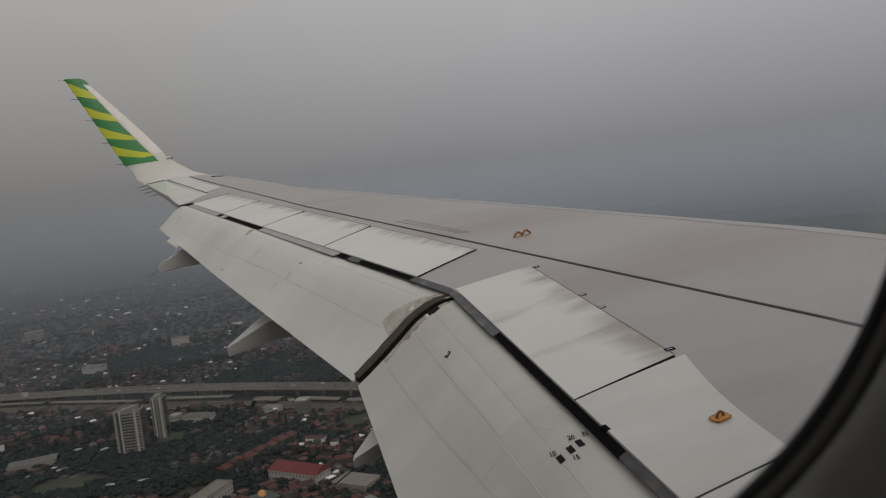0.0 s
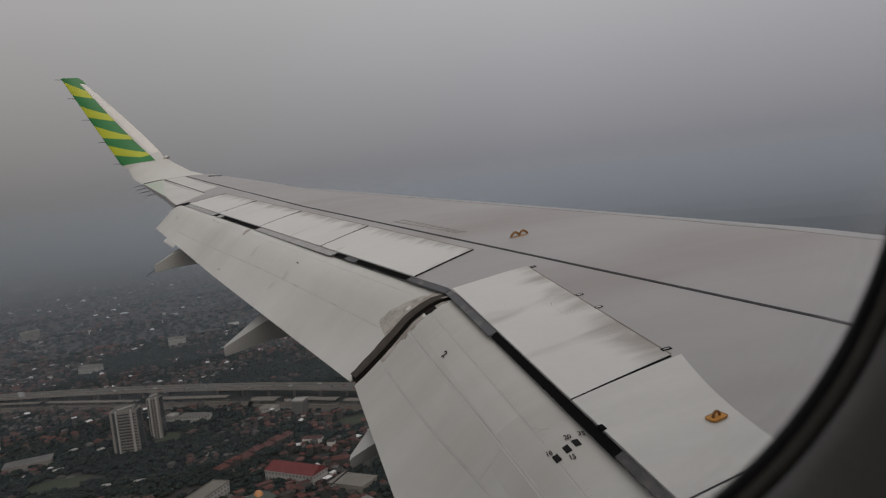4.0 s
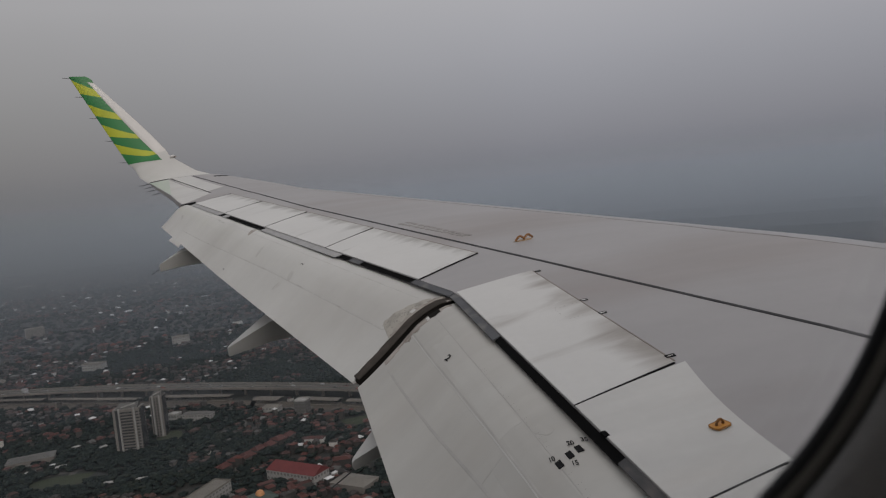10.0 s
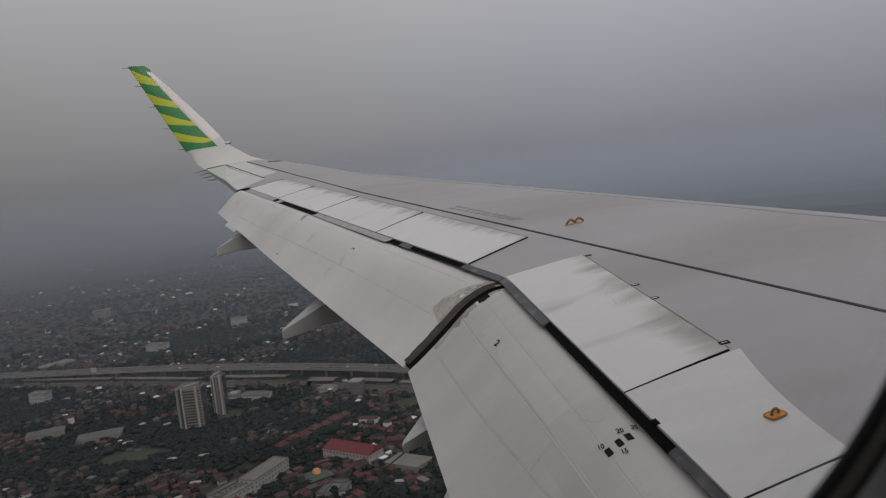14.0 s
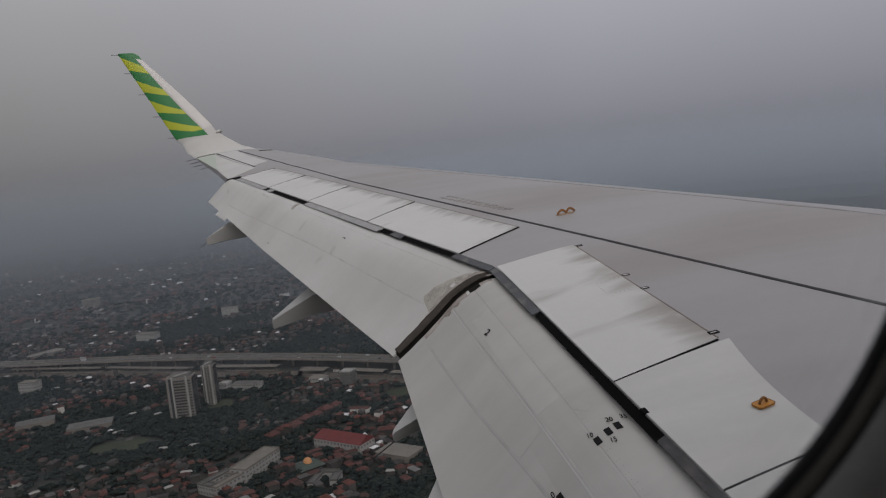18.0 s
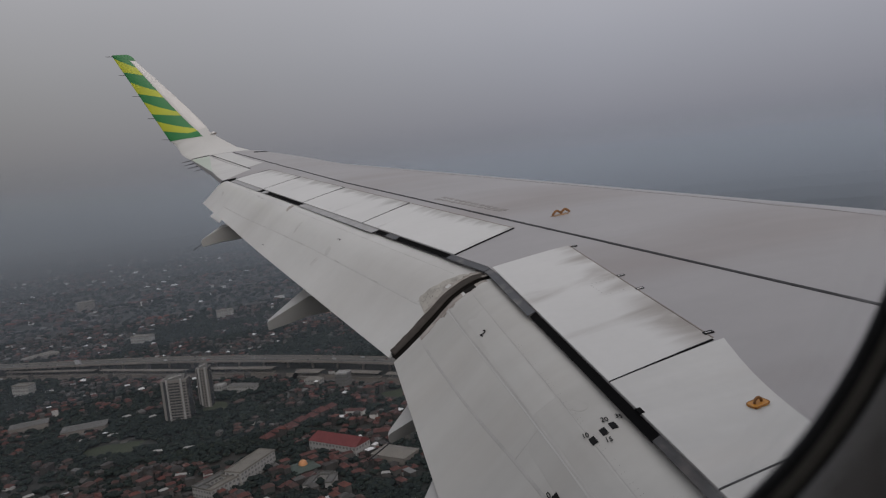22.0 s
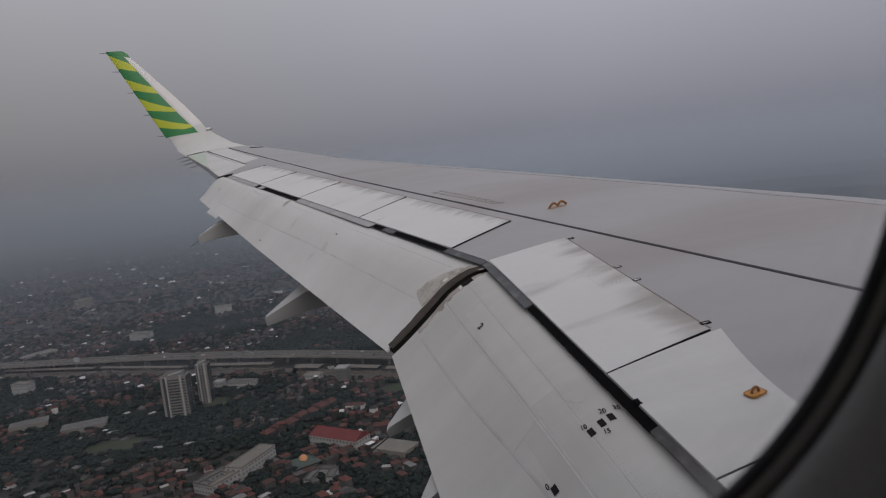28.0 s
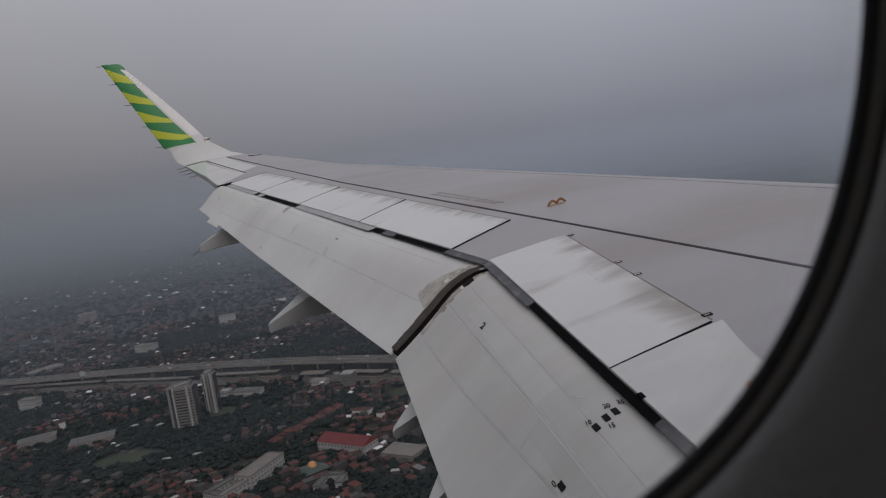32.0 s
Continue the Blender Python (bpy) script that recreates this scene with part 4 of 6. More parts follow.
def building(name, x, y, w, d, h, turn, label, category="building", wall=None, roof=None, roof_mat=None, floors=0, cols=0, rise=4.0, balcony=False):
    """A block with storeys of windows on its long and short sides and a flat or hipped roof."""
    b = tagged(new(name), label, category)
    b.location, b.rotation_euler = (x, y, GROUND), (0, 0, radians(turn))
    bm = bmesh.new()
    box_bm(bm, -w / 2, w / 2, -d / 2, d / 2, -0.3, h)
    part("wall", bm, wall or M_PALE, b)
    bm = bmesh.new()
    if roof == "hip":
        hip_roof(bm, w, d, h + 0.01, rise)
    elif roof == "gable":
        gable_roof(bm, w, d, h + 0.01, rise)
    else:
        box_bm(bm, -w / 2 - 0.3, w / 2 + 0.3, -d / 2 - 0.3, d / 2 + 0.3, h + 0.01, h + 0.5)
        for s in (-1, 1):
            box_bm(bm, -w / 2 - 0.3, w / 2 + 0.3, s * (d / 2 + 0.1) - 0.2, s * (d / 2 + 0.1) + 0.2, h + 0.5, h + 1.4)
            box_bm(bm, s * (w / 2 + 0.1) - 0.2, s * (w / 2 + 0.1) + 0.2, -d / 2 + 0.1, d / 2 - 0.1, h + 0.5, h + 1.4)
    part("roof", bm, roof_mat or M_FLATROOF, b)
    if floors:
        fh = h / floors
        win = mesh_of("window", *box_mesh(w / cols * 0.5, 0.25, fh * 0.42), M_SHADEGLASS)
        n_side = max(2, int(d / (w / cols)))
        for f in range(floors):
            z = fh * (f + 0.55)
            for c in range(cols):
                for s in (-1, 1):
                    o = link_part("window", win, b)
                    o.location = (-w / 2 + w * (c + 0.5) / cols, s * (d / 2), z)
            for c in range(n_side):
                for s in (-1, 1):
                    o = link_part("window", win, b)
                    o.location, o.rotation_euler = (s * (w / 2), -d / 2 + d * (c + 0.5) / n_side, z), (0, 0, radians(90))
        if balcony:
            slab_me = mesh_of("balcony", *box_mesh(w * 0.9, 1.6, 0.5), M_PALE)
            for f in range(1, floors):
                o = link_part("balcony", slab_me, b)
                o.location = (0, -d / 2 - 0.5, fh * f + 0.2)
    KEEP_OUT.append((x, y, w, d, radians(turn)))
    return b


def gable_roof(bm, w, d, h, rise, over=0.5):
    a, b = w / 2 + over, d / 2 + over
    e = [bm.verts.new(p) for p in ((-a, -b, h), (a, -b, h), (a, b, h), (-a, b, h))]
    t = [bm.verts.new(p) for p in ((-a + 3.0, 0, h + rise), (a, 0, h + rise))]
    for f in ((e[0], e[1], t[1], t[0]), (e[2], e[3], t[0], t[1]), (e[1], e[2], t[1]), (e[3], e[0], t[0]), (e[3], e[2], e[1], e[0])):
        bm.faces.new(f)


def tower_block(x, y, w, d, h, turn, label, bays):
    """A residential tower: window bays between plain piers, dark strips, a darkened side, a pitched crown with a white
    edge.
    """
    b = tagged(new("apartment_tower"), label, "apartment building")
    b.location, b.rotation_euler = (x, y, GROUND), (0, 0, radians(turn))
    bm = bmesh.new()
    box_bm(bm, -w / 2, w / 2, -d / 2, d / 2, -0.3, h)
    part("wall", bm, M_TOWER, b)
    floors, fh = int(h / 3.1), 3.1
    pane = mesh_of("window", *box_mesh(w * 0.10, 0.4, 1.5), M_GLASS)
    rail = mesh_of("balcony", *box_mesh(w * 0.15, 1.4, 0.9), M_TOWER)
    for k in bays:
        for f in range(floors):
            o = link_part("window", pane, b)
            o.location = (w * k, -d / 2 - 0.1, fh * (f + 0.6))
            if abs(k) < 0.3:
                o = link_part("balcony", rail, b)
                o.location = (w * k, -d / 2 - 0.65, fh * f + 0.75)
    # added dark panel: the shade of this side put into its colour
    bm = bmesh.new()
    box_bm(bm, w / 2, w / 2 + 0.2, -d * 0.36, d * 0.36, 0, h - 1)
    part("side_shade_panel", bm, M_GLASS, b, "dark panel for the shaded side")
    for f in range(floors):
        for k in (-0.43, 0.43):
            o = link_part("window", pane, b)
            o.location, o.rotation_euler = (w / 2 + 0.1, d * k, fh * (f + 0.6)), (0, 0, radians(90))
    for k in (-0.26, 0.30):
        bm = bmesh.new()
        box_bm(bm, w * k - 0.9, w * k + 0.9, -d / 2 - 0.5, -d / 2, -0.2, h + 1)
        part("pier", bm, M_PALE, b, "pale vertical pier")
    bm = bmesh.new()
    box_bm(bm, -w * 0.40, -w * 0.29, -d / 2 - 0.25, -d / 2, 0, h - 1)
    part("recess", bm, M_GLASS, b, "dark vertical strip on the front")
    bm = bmesh.new()
    gable_roof(bm, w * 0.8, d * 0.8, h + 0.02, 4.5, 0.3)
    part("roof", bm, M_GREYROOF, b)
    bm = bmesh.new()
    vs = box_bm(bm, -w * 0.18, w * 0.30, -d * 0.44, -d * 0.38, h + 1.0, h + 2.2)
    for v in vs:
        v.co.z += 4.0 * (v.co.x / w + 0.2)
        v.co.y += 0.5 * d * (v.co.x / w + 0.2)
    part("roof_edge", bm, M_PALE, b, "white sloping roof edge")
    KEEP_OUT.append((x, y, w, d, radians(turn)))
    return b


tower_block(-163, 812, 27, 17, 46, -9, "tall beige apartment tower with dark window bays", (-0.17, -0.06, 0.06, 0.17, 0.40))
tower_block(-140, 852, 13, 15, 45, -9, "slim grey apartment tower with a white corner", (-0.1, 0.12))
school = building("school_building", 0, 646, 54, 20, 9.5, -43, "long white school with a red tiled gable roof", "school", M_PALE, "gable", M_REDROOF, 2, 14, 6.0)
building("office_block", -75.5, 625, 47, 16, 11, 57, "long white block with galleries and a flat beige roof", "building", M_PALE, None, M_FLATROOF, 3, 11)
for x, y, w, d, roof_of in ((-95, 594.6, 30, 6, M_FLATROOF), (-107, 605.4, 30, 6, M_GREYROOF), (-93, 609, 6, 10, M_FLATROOF), (-109, 591, 6, 10, M_GREYROOF)):
    building("annex_block", x, y, w, d, 8, 48, "white wing of a courtyard block", "building", M_PALE, None, roof_of, 2, 7 if w > 10 else 2)
building("factory_hall", 45, 606, 34, 22, 6, -42, "low hall with a broad pale roof", "hall", M_CONCRETE, "hip", M_FLATROOF, 0, 0, 2.5)
building("long_house", -104, 889, 36, 11, 8, -27, "long pale terrace below the highway", "building", M_PALE, "hip", M_GREYROOF, 2, 9, 2.5)
building("long_house", -131, 898, 11, 11, 9, -27, "small white corner house below the highway", "building", M_PALE, None, M_PALE, 2, 3)
building("long_house", -20, 866, 20, 11, 9, -27, "short pale house below the highway", "building", M_PALE, "hip", M_FLATROOF, 2, 5, 2.5)
building("office_block", 14, 850, 14, 14, 15, -27, "square dark office block below the highway", "building", M_GREYROOF, None, M_PALE, 4, 4)
building("office_block", -297, 1274, 34, 16, 13, -22, "white office block with window bands", "building", M_PALE, None, M_FLATROOF, 3, 7)
building("warehouse", -452, 1262, 52, 18, 6, 42, "long warehouse with a pale roof", "warehouse", M_CONCRETE, "hip", M_FLATROOF, 0, 0, 3)
building("warehouse", -263, 822, 44, 22, 6, 8, "low hall with a dull grey roof", "warehouse", M_CONCRETE, "hip", M_GREYROOF, 0, 0, 2)
building("warehouse", -332, 863, 38, 20, 6, 14, "low hall with a dull grey roof", "warehouse", M_CONCRETE, "hip", M_GREYROOF, 0, 0, 2)
for x, y, w, d, turn in ((-25, 578, 23, 5, 64), (-13.5, 585.5, 14, 5, -22), (-9.7, 574, 17, 6, 73)):
    building("courtyard_house", x, y, w, d, 5, turn, "white-walled wing of a courtyard house", "building", M_PALE, None, M_GREYROOF)
for k in range(7):
    building("row_house", -66 + 10.2 * k, 702 + 10.6 * k, 11.5, 10 + 2 * (k % 3), 4 + (k % 2), 47 + 6 * math.sin(k * 2.3), "low house with a worn red tiled roof", "house", M_WALL, "hip", M_REDWORN, 0, 0, 3.0)
for x, y, w, d, turn in ((-252, 782, 16, 5, 20), (-168, 713, 14, 5, -30), (-136, 642, 26, 5, -24), (-139, 709, 15, 6, 15), (-226, 846, 12, 8, 30), (-196, 831, 12, 6, 60), (-463, 1132, 10, 7, 0), (-360, 1017, 15, 7, 40), (-226, 785, 15, 7, 5), (-145, 614, 10, 6, 40),
                         (-62, 560, 14, 7, 20), (34, 572, 12, 6, -30), (-310, 700, 14, 6, 15), (-260, 650, 12, 6, 50)):
    building("shed", x, y, w * 0.62, d * 0.6, 3.2, turn + 25 * math.sin(x), "long shed with a bright white sheet roof", "shed", M_WALL, "hip", M_PALE, 0, 0, 1.2)
building("office_block", -395, 1030, 24, 14, 13, -20, "white office block among trees", "building", M_PALE, None, M_FLATROOF, 3, 6)
building("office_block", -180, 1420, 30, 16, 15, 10, "pale office block beyond the highway", "building", M_PALE, None, M_FLATROOF, 4, 7)
building("office_block", -520, 1760, 36, 18, 20, 25, "pale far block in the haze", "building", M_CONCRETE, None, M_FLATROOF, 5, 8)

mosque = tagged(new("mosque"), "small mosque with a golden dome and green roof", "mosque")
mosque.location, mosque.rotation_euler = (-32, 611, GROUND), (0, 0, radians(25))
bm = bmesh.new()
box_bm(bm, -9, 9, -9, 9, -0.3, 4)
part("wall", bm, M_WALL, mosque)
bm = bmesh.new()
hip_roof(bm, 20, 20, 4.01, 2.6, 1.5, 0.3)
part("roof", bm, M_TEAL, mosque)
dome = []
for i in range(9):
    a = math.pi / 2 * i / 8
    r = 4.0 * math.cos(a) ** 0.8 if i < 8 else 0.05
    dome.append([(r * math.cos(2 * math.pi * j / 18), r * math.sin(2 * math.pi * j / 18), 4.9 + 5.0 * math.sin(a)) for j in range(18)])
loft("dome", dome, M_GOLD, mosque, "golden dome")
KEEP_OUT.append((-32, 611, 20, 20, radians(25)))


def patch_of(name, pts, mat, z, label, category):
    me = mesh_of(name, [(x, y, GROUND + z) for x, y in pts], [tuple(range(len(pts)))], mat)
    return tagged(link_part(name, me), label, category, kind="structure")


FIELDS = [(70, 785, 22, 22), (-215, 748, 34, 22), (-128, 838, 16, 22), (-420, 900, 30, 20)]
for cx, cy, rx, ry in FIELDS:
    patch_of("field", [(cx + rx * math.cos(a) * (0.85 + 0.2 * math.sin(3 * a + cx)), cy + ry * math.sin(a) * (0.85 + 0.2 * math.cos(2 * a + cy))) for a in [2 * math.pi * i / 28 for i in range(28)]],
             M_GRASS, 0.08, "dark green open grass field", "field")
# lanes between the quarters
for i, (line, half) in enumerate([([(-620, 700), (-300, 770), (-60, 780), (120, 700), (300, 560)], 3.5), ([(-260, 560), (-200, 760), (-230, 980), (-260, 1130)], 3.5),
                                  ([(-40, 560), (-60, 760), (-40, 960)], 3.0), ([(-700, 1150), (-300, 1010), (40, 860)], 3.5), ([(-760, 1620), (-300, 1500), (200, 1330), (600, 1200)], 5.0),
                                  ([(-500, 1200), (-430, 1600), (-480, 2300)], 5.0), ([(-60, 1060), (-20, 1500), (60, 2300)], 5.0)]):
    lane = loft("lane", band_rings(line, half, GROUND - 0.1, GROUND + 0.05 + 0.01 * i), M_ASPHALT, smooth=False)
    tagged(lane, "narrow grey lane between the houses", "road", kind="structure")


# ---- houses and trees ----
def dist_to_line(px, py, line):
    best = np.full(px.shape, 1e9)
    for (x0, y0), (x1, y1) in zip(line[:-1], line[1:]):
        ln = (x1 - x0) ** 2 + (y1 - y0) ** 2
        k = np.clip(((px - x0) * (x1 - x0) + (py - y0) * (y1 - y0)) / ln, 0, 1)
        best = np.minimum(best, np.hypot(px - x0 - k * (x1 - x0), py - y0 - k * (y1 - y0)))
    return best


def wood_value(x, y):
    """Soft random field: above 0 it is wooded."""
    v = np.sin(x * 0.0131 + 1.3) * np.cos(y * 0.0117 + 0.4) + 0.7 * np.sin(x * 0.031 + y * 0.023) * np.cos(y * 0.037 - x * 0.011) + 0.5 * np.sin(x * 0.071 - 2.0) * np.sin(y * 0.063 + x * 0.02)
    park = 1.3 * np.exp(-((x + 55) / 120) ** 2 - ((y - 755) / 75) ** 2) - 0.5 * np.exp(-((x + 20) / 160) ** 2 - ((y - 560) / 70) ** 2) - 0.75 * np.exp(-((x + 250) / 150) ** 2 - ((y - 610) / 140) ** 2)
    return v - 0.04 + park


def quarter_value(x, y):
    """Above 0: quarters where clay tiles prevail."""
    near = 1.1 * np.exp(-((x + 120) / 300) ** 2 - ((y - 590) / 160) ** 2)
    return np.sin(x * 0.017 + 0.6 + 0.8 * np.sin(y * 0.011)) + np.cos(y * 0.019 - x * 0.006 + 1.1) - 0.15 + near


def spots(step, r0, r1, az0, az1, jitter, clear=7.0, turned=True):
    m = int(r1 / step) + 2
    gx, gy = np.meshgrid(np.arange(-m, m + 1), np.arange(0, m + 1))
    x, y = gx.ravel() * step, gy.ravel() * step
    # quarters with their own street direction
    q = 0.5 * np.sin(np.round(x / 170) * 12.9 + np.round(y / 190) * 78.2)
    if not turned:
        q = q * 0
    cx, cy = np.round(x / 170) * 170, np.round(y / 190) * 190
    x, y = cx + (x - cx) * np.cos(q) - (y - cy) * np.sin(q), cy + (x - cx) * np.sin(q) + (y - cy) * np.cos(q)
    x = x + rng.uniform(-jitter, jitter, x.size)
    y = y + rng.uniform(-jitter, jitter, x.size)
    r, az = np.hypot(x, y), np.degrees(np.arctan2(x, y))
    ok = (r > r0) & (r < r1) & (az > az0) & (az < az1)
    ok &= (dist_to_line(x, y, HIGHWAY) > 19) & (dist_to_line(x, y, RAILWAY) > 17)
    for kx, ky, kw, kd, kt in KEEP_OUT:
        lx, ly = (x - kx) * math.cos(kt) + (y - ky) * math.sin(kt), (y - ky) * math.cos(kt) - (x - kx) * math.sin(kt)
        ok &= (np.abs(lx) > kw / 2 + clear) | (np.abs(ly) > kd / 2 + clear)
    for fx, fy, rx, ry in FIELDS:
        ok &= ((x - fx) / rx) ** 2 + ((y - fy) / ry) ** 2 > 1.0
    return x[ok], y[ok], q[ok]


def house_arrays(x, y, q, big):
    """Vertices and faces of walls and hipped roofs for many houses at once."""
    n = len(x)
    w, d = rng.uniform(5.5, 10.5, n) * big, rng.uniform(4.8, 8, n) * big
    grown = np.exp(rng.normal(0, 0.22, n)) * np.where(rng.random(n) < 0.04, 2.0, 1.0)
    w, d = w * grown, d * grown ** 0.6
    h = rng.choice([3.2, 3.6, 6.2, 6.6, 9.4], n, p=[0.34, 0.26, 0.2, 0.14, 0.06])
    rise = np.where(rng.random(n) < 0.22, 0.25, rng.uniform(1.4, 2.6, n)) * big
    turn = q + rng.choice([0, math.pi / 2], n) + rng.normal(0, 0.22, n)
    c, s = np.cos(turn), np.sin(turn)

    def place(lx, ly, lz):
        return np.stack([x + lx * c - ly * s, y + lx * s + ly * c, GROUND + lz + 0 * x], -1)
    walls = np.stack([place(sx * w / 2, sy * d / 2, z) for z in (0 * w - 0.2, h) for sx, sy in ((-1, -1), (1, -1), (1, 1), (-1, 1))], 1)
    a, b, r = w / 2 + 0.5, d / 2 + 0.5, np.maximum(0.3, w / 2 - d / 2 * 0.8)
    roofs = np.stack([place(sx * a, sy * b, h) for sx, sy in ((-1, -1), (1, -1), (1, 1), (-1, 1))] + [place(-r, 0 * r, h + rise), place(r, 0 * r, h + rise)], 1)
    return walls, roofs


WALL_F = [(0, 1, 5, 4), (1, 2, 6, 5), (2, 3, 7, 6), (3, 0, 4, 7)]
ROOF_F = [(0, 1, 5, 4), (2, 3, 4, 5), (1, 2, 5), (3, 0, 4), (3, 2, 1, 0)]


def joined(name, blocks, face_set, mat, parent=None):
    n, m = blocks.shape[:2]
    faces = [tuple(i * m + k for k in f) for i in range(n) for f in face_set]
    me = bpy.data.meshes.new(name)
    me.from_pydata(blocks.reshape(-1, 3), [], faces)
    me.materials.append(mat)
    if name == "crown":
        me.shade_smooth()
    return link_part(name, me, parent)


hx, hy, hq = spots(9.0, 500, 1500, -36, 18, 3.0, 3.0)
keep = (wood_value(hx, hy) < 0.02 + rng.normal(0, 0.3, hx.size)) & (rng.random(hx.size) < np.where(hy > 680, 0.66, 0.86))
hx, hy, hq = hx[keep], hy[keep], hq[keep]
order = np.argsort(np.hypot(hx, hy - 60))
hx, hy, hq = hx[order], hy[order], hq[order]
NEAR = 280
variants = []
for i in range(7):
    w, d, h, rise = 6.2 + i * 0.7, 5.2 + (i % 3) * 1.0, (3.4, 6.4, 3.6, 6.2, 9.2, 3.4, 6.6)[i], (2.0, 2.3, 0.4, 1.9, 2.2, 2.6, 0.3)[i]
    house = tagged(new("house"), ("small house with a clay-tiled hip roof", "two-storey house with a tiled hip roof", "low house with a flat sheet roof", "two-storey house with a brown roof",
                                  "three-storey house with a tiled roof", "broad single-storey house with a steep roof", "two-storey house with a flat roof")[i], "house", "houses of the nearest quarter")
    bm = bmesh.new()
    box_bm(bm, -w / 2, w / 2, -d / 2, d / 2, -0.2, h)
    part("wall", bm, M_WALL, house)
    bm = bmesh.new()
    hip_roof(bm, w, d, h + 0.01, rise, 0.6, None)
    part("roof", bm, M_ROOF, house)
    bm = bmesh.new()
    box_bm(bm, w * 0.12, w * 0.12 + 1.2, -d / 2 - 0.1, -d / 2 + 0.1, 0, 2.1)
    part("door", bm, M_GLASS, house)
    variants.append(house)
for i in range(NEAR):
    m = pose(hx[i], hy[i], GROUND, 0, 0, math.degrees(hq[i]) + 90 * int(rng.integers(0, 4)) + rng.normal(0, 4))
    if i < len(variants):
        variants[i].matrix_basis = m
    else:
        copy_thing(variants[int(rng.integers(0, len(variants)))], m)
walls, roofs = house_arrays(hx[NEAR:], hy[NEAR:], hq[NEAR:], 0.76)
quarter = tagged(new("housing_quarter"), "dense carpet of small houses with reddish and grey roofs", "houses", kind="stuff")
joined("wall", walls, WALL_F, M_WALLS, quarter)
red = quarter_value(hx[NEAR:], hy[NEAR:]) > rng.normal(0, 0.35, hx.size - NEAR)
joined("roof", roofs[red], ROOF_F, M_ROOFS_RED, quarter)
joined("roof", roofs[~red], ROOF_F, M_ROOFS, quarter)
fx, fy, fq = spots(22.0, 1500, 4300, -36, 15, 6.0)
keep = (wood_value(fx * 0.8, fy * 0.8) < 0.2 + rng.normal(0, 0.3, fx.size)) & (rng.random(fx.size) < 0.65)
walls, roofs = house_arrays(fx[keep], fy[keep], fq[keep], 1.4)
far_quarter = tagged(new("distant_quarter"), "far houses fading into the haze", "houses", kind="stuff")
joined("wall", walls, WALL_F, M_WALLS, far_quarter)
red = quarter_value(fx[keep], fy[keep]) > rng.normal(0.2, 0.35, keep.sum())
joined("roof", roofs[red], ROOF_F, M_ROOFS_RED, far_quarter)
joined("roof", roofs[~red], ROOF_F, M_ROOFS, far_quarter)

# crowns: lumps of uneven leaf clumps
ico_v, ico_f = [], []
bm = bmesh.new()
bmesh.ops.create_icosphere(bm, subdivisions=1, radius=1.05)
ico_v, ico_f = np.array([v.co[:] for v in bm.verts]), [tuple(v.index for v in f.verts) for f in bm.faces]
bm.free()


def clumps(cx, cy, cz, radius, per, spread):
    """Vertices of per lumps round each centre."""
    n = len(cx)
    out = []
    for _ in range(per):
        a, k = rng.uniform(0, 2 * math.pi, n), np.sqrt(rng.random(n)) * spread
        r = radius * rng.uniform(0.42, 0.78, n)
        lump = ico_v[None] * (r[:, None, None] * rng.uniform(0.7, 1.25, (n, len(ico_v), 1)))
        lump = lump * np.array([1, 1, 0.55])
        lump = lump + np.stack([cx + np.cos(a) * k * radius, cy + np.sin(a) * k * radius, cz + radius * rng.uniform(-0.20, 0.28, n)], -1)[:, None]
        out.append(lump)
    return np.concatenate(out)


tx, ty, _ = spots(6.6, 500, 1500, -36, 18, 4.0, 1.5, False)
keep = (wood_value(tx, ty) > 0.0 + rng.normal(0, 0.3, tx.size)) | (rng.random(tx.size) < np.where(ty > 900, 0.62, np.where(ty > 680, 0.45, 0.3)))
tx, ty = tx[keep], ty[keep]
order = np.argsort(np.hypot(tx, ty - 60))
tx, ty = tx[order], ty[order]
TREES = 120
kinds = []
for i in range(5):
    tall = 6.5 + i * 1.3
    tree = tagged(new("tree"), "dark green broadleaf tree with an uneven crown", "tree", "trees between the houses")
    trunk = [[(math.cos(a) * r + o, math.sin(a) * r, z) for a in [2 * math.pi * j / 6 for j in range(6)]] for r, o, z in ((0.32, 0, -0.2), (0.22, 0.1, tall * 0.4), (0.1, 0.25, tall * 0.75))]
    loft("trunk", trunk, M_TRUNK, tree)
    for s in (-1, 1):
        tube("limb", [(0.1, 0, tall * 0.4), (s * 0.9, s * 0.5, tall * 0.6), (s * 1.6, s * 0.9, tall * 0.75)], 0.1, M_TRUNK, tree, sides=5, taper=0.5)
    z = np.zeros(1)
    joined("crown", clumps(z, z, z + tall * 0.72, np.array([tall * 0.42]), 14, 0.75), ico_f, M_LEAF, tree)
    kinds.append(tree)
for i in range(TREES):
    m = pose(tx[i], ty[i], GROUND, 0, 0, rng.uniform(0, 360))
    if i < len(kinds):
        kinds[i].matrix_basis = m
    else:
        copy_thing(kinds[int(rng.integers(0, len(kinds)))], m)
rad = rng.uniform(1.9, 4.6, tx.size - TREES)
woods = tagged(new("tree_cover"), "dark green tree crowns between the roofs", "trees", kind="stuff")
close = np.hypot(tx[TREES:], ty[TREES:]) < 900
joined("crown", clumps(tx[TREES:][close], ty[TREES:][close], GROUND + 1.3 + rad[close] * 0.35, rad[close] * 1.05, 9, 1.0), ico_f, M_LEAF, woods)
joined("crown", clumps(tx[TREES:][~close], ty[TREES:][~close], GROUND + 1.3 + rad[~close] * 0.35, rad[~close] * 1.2, 4, 0.95), ico_f, M_LEAF, woods)
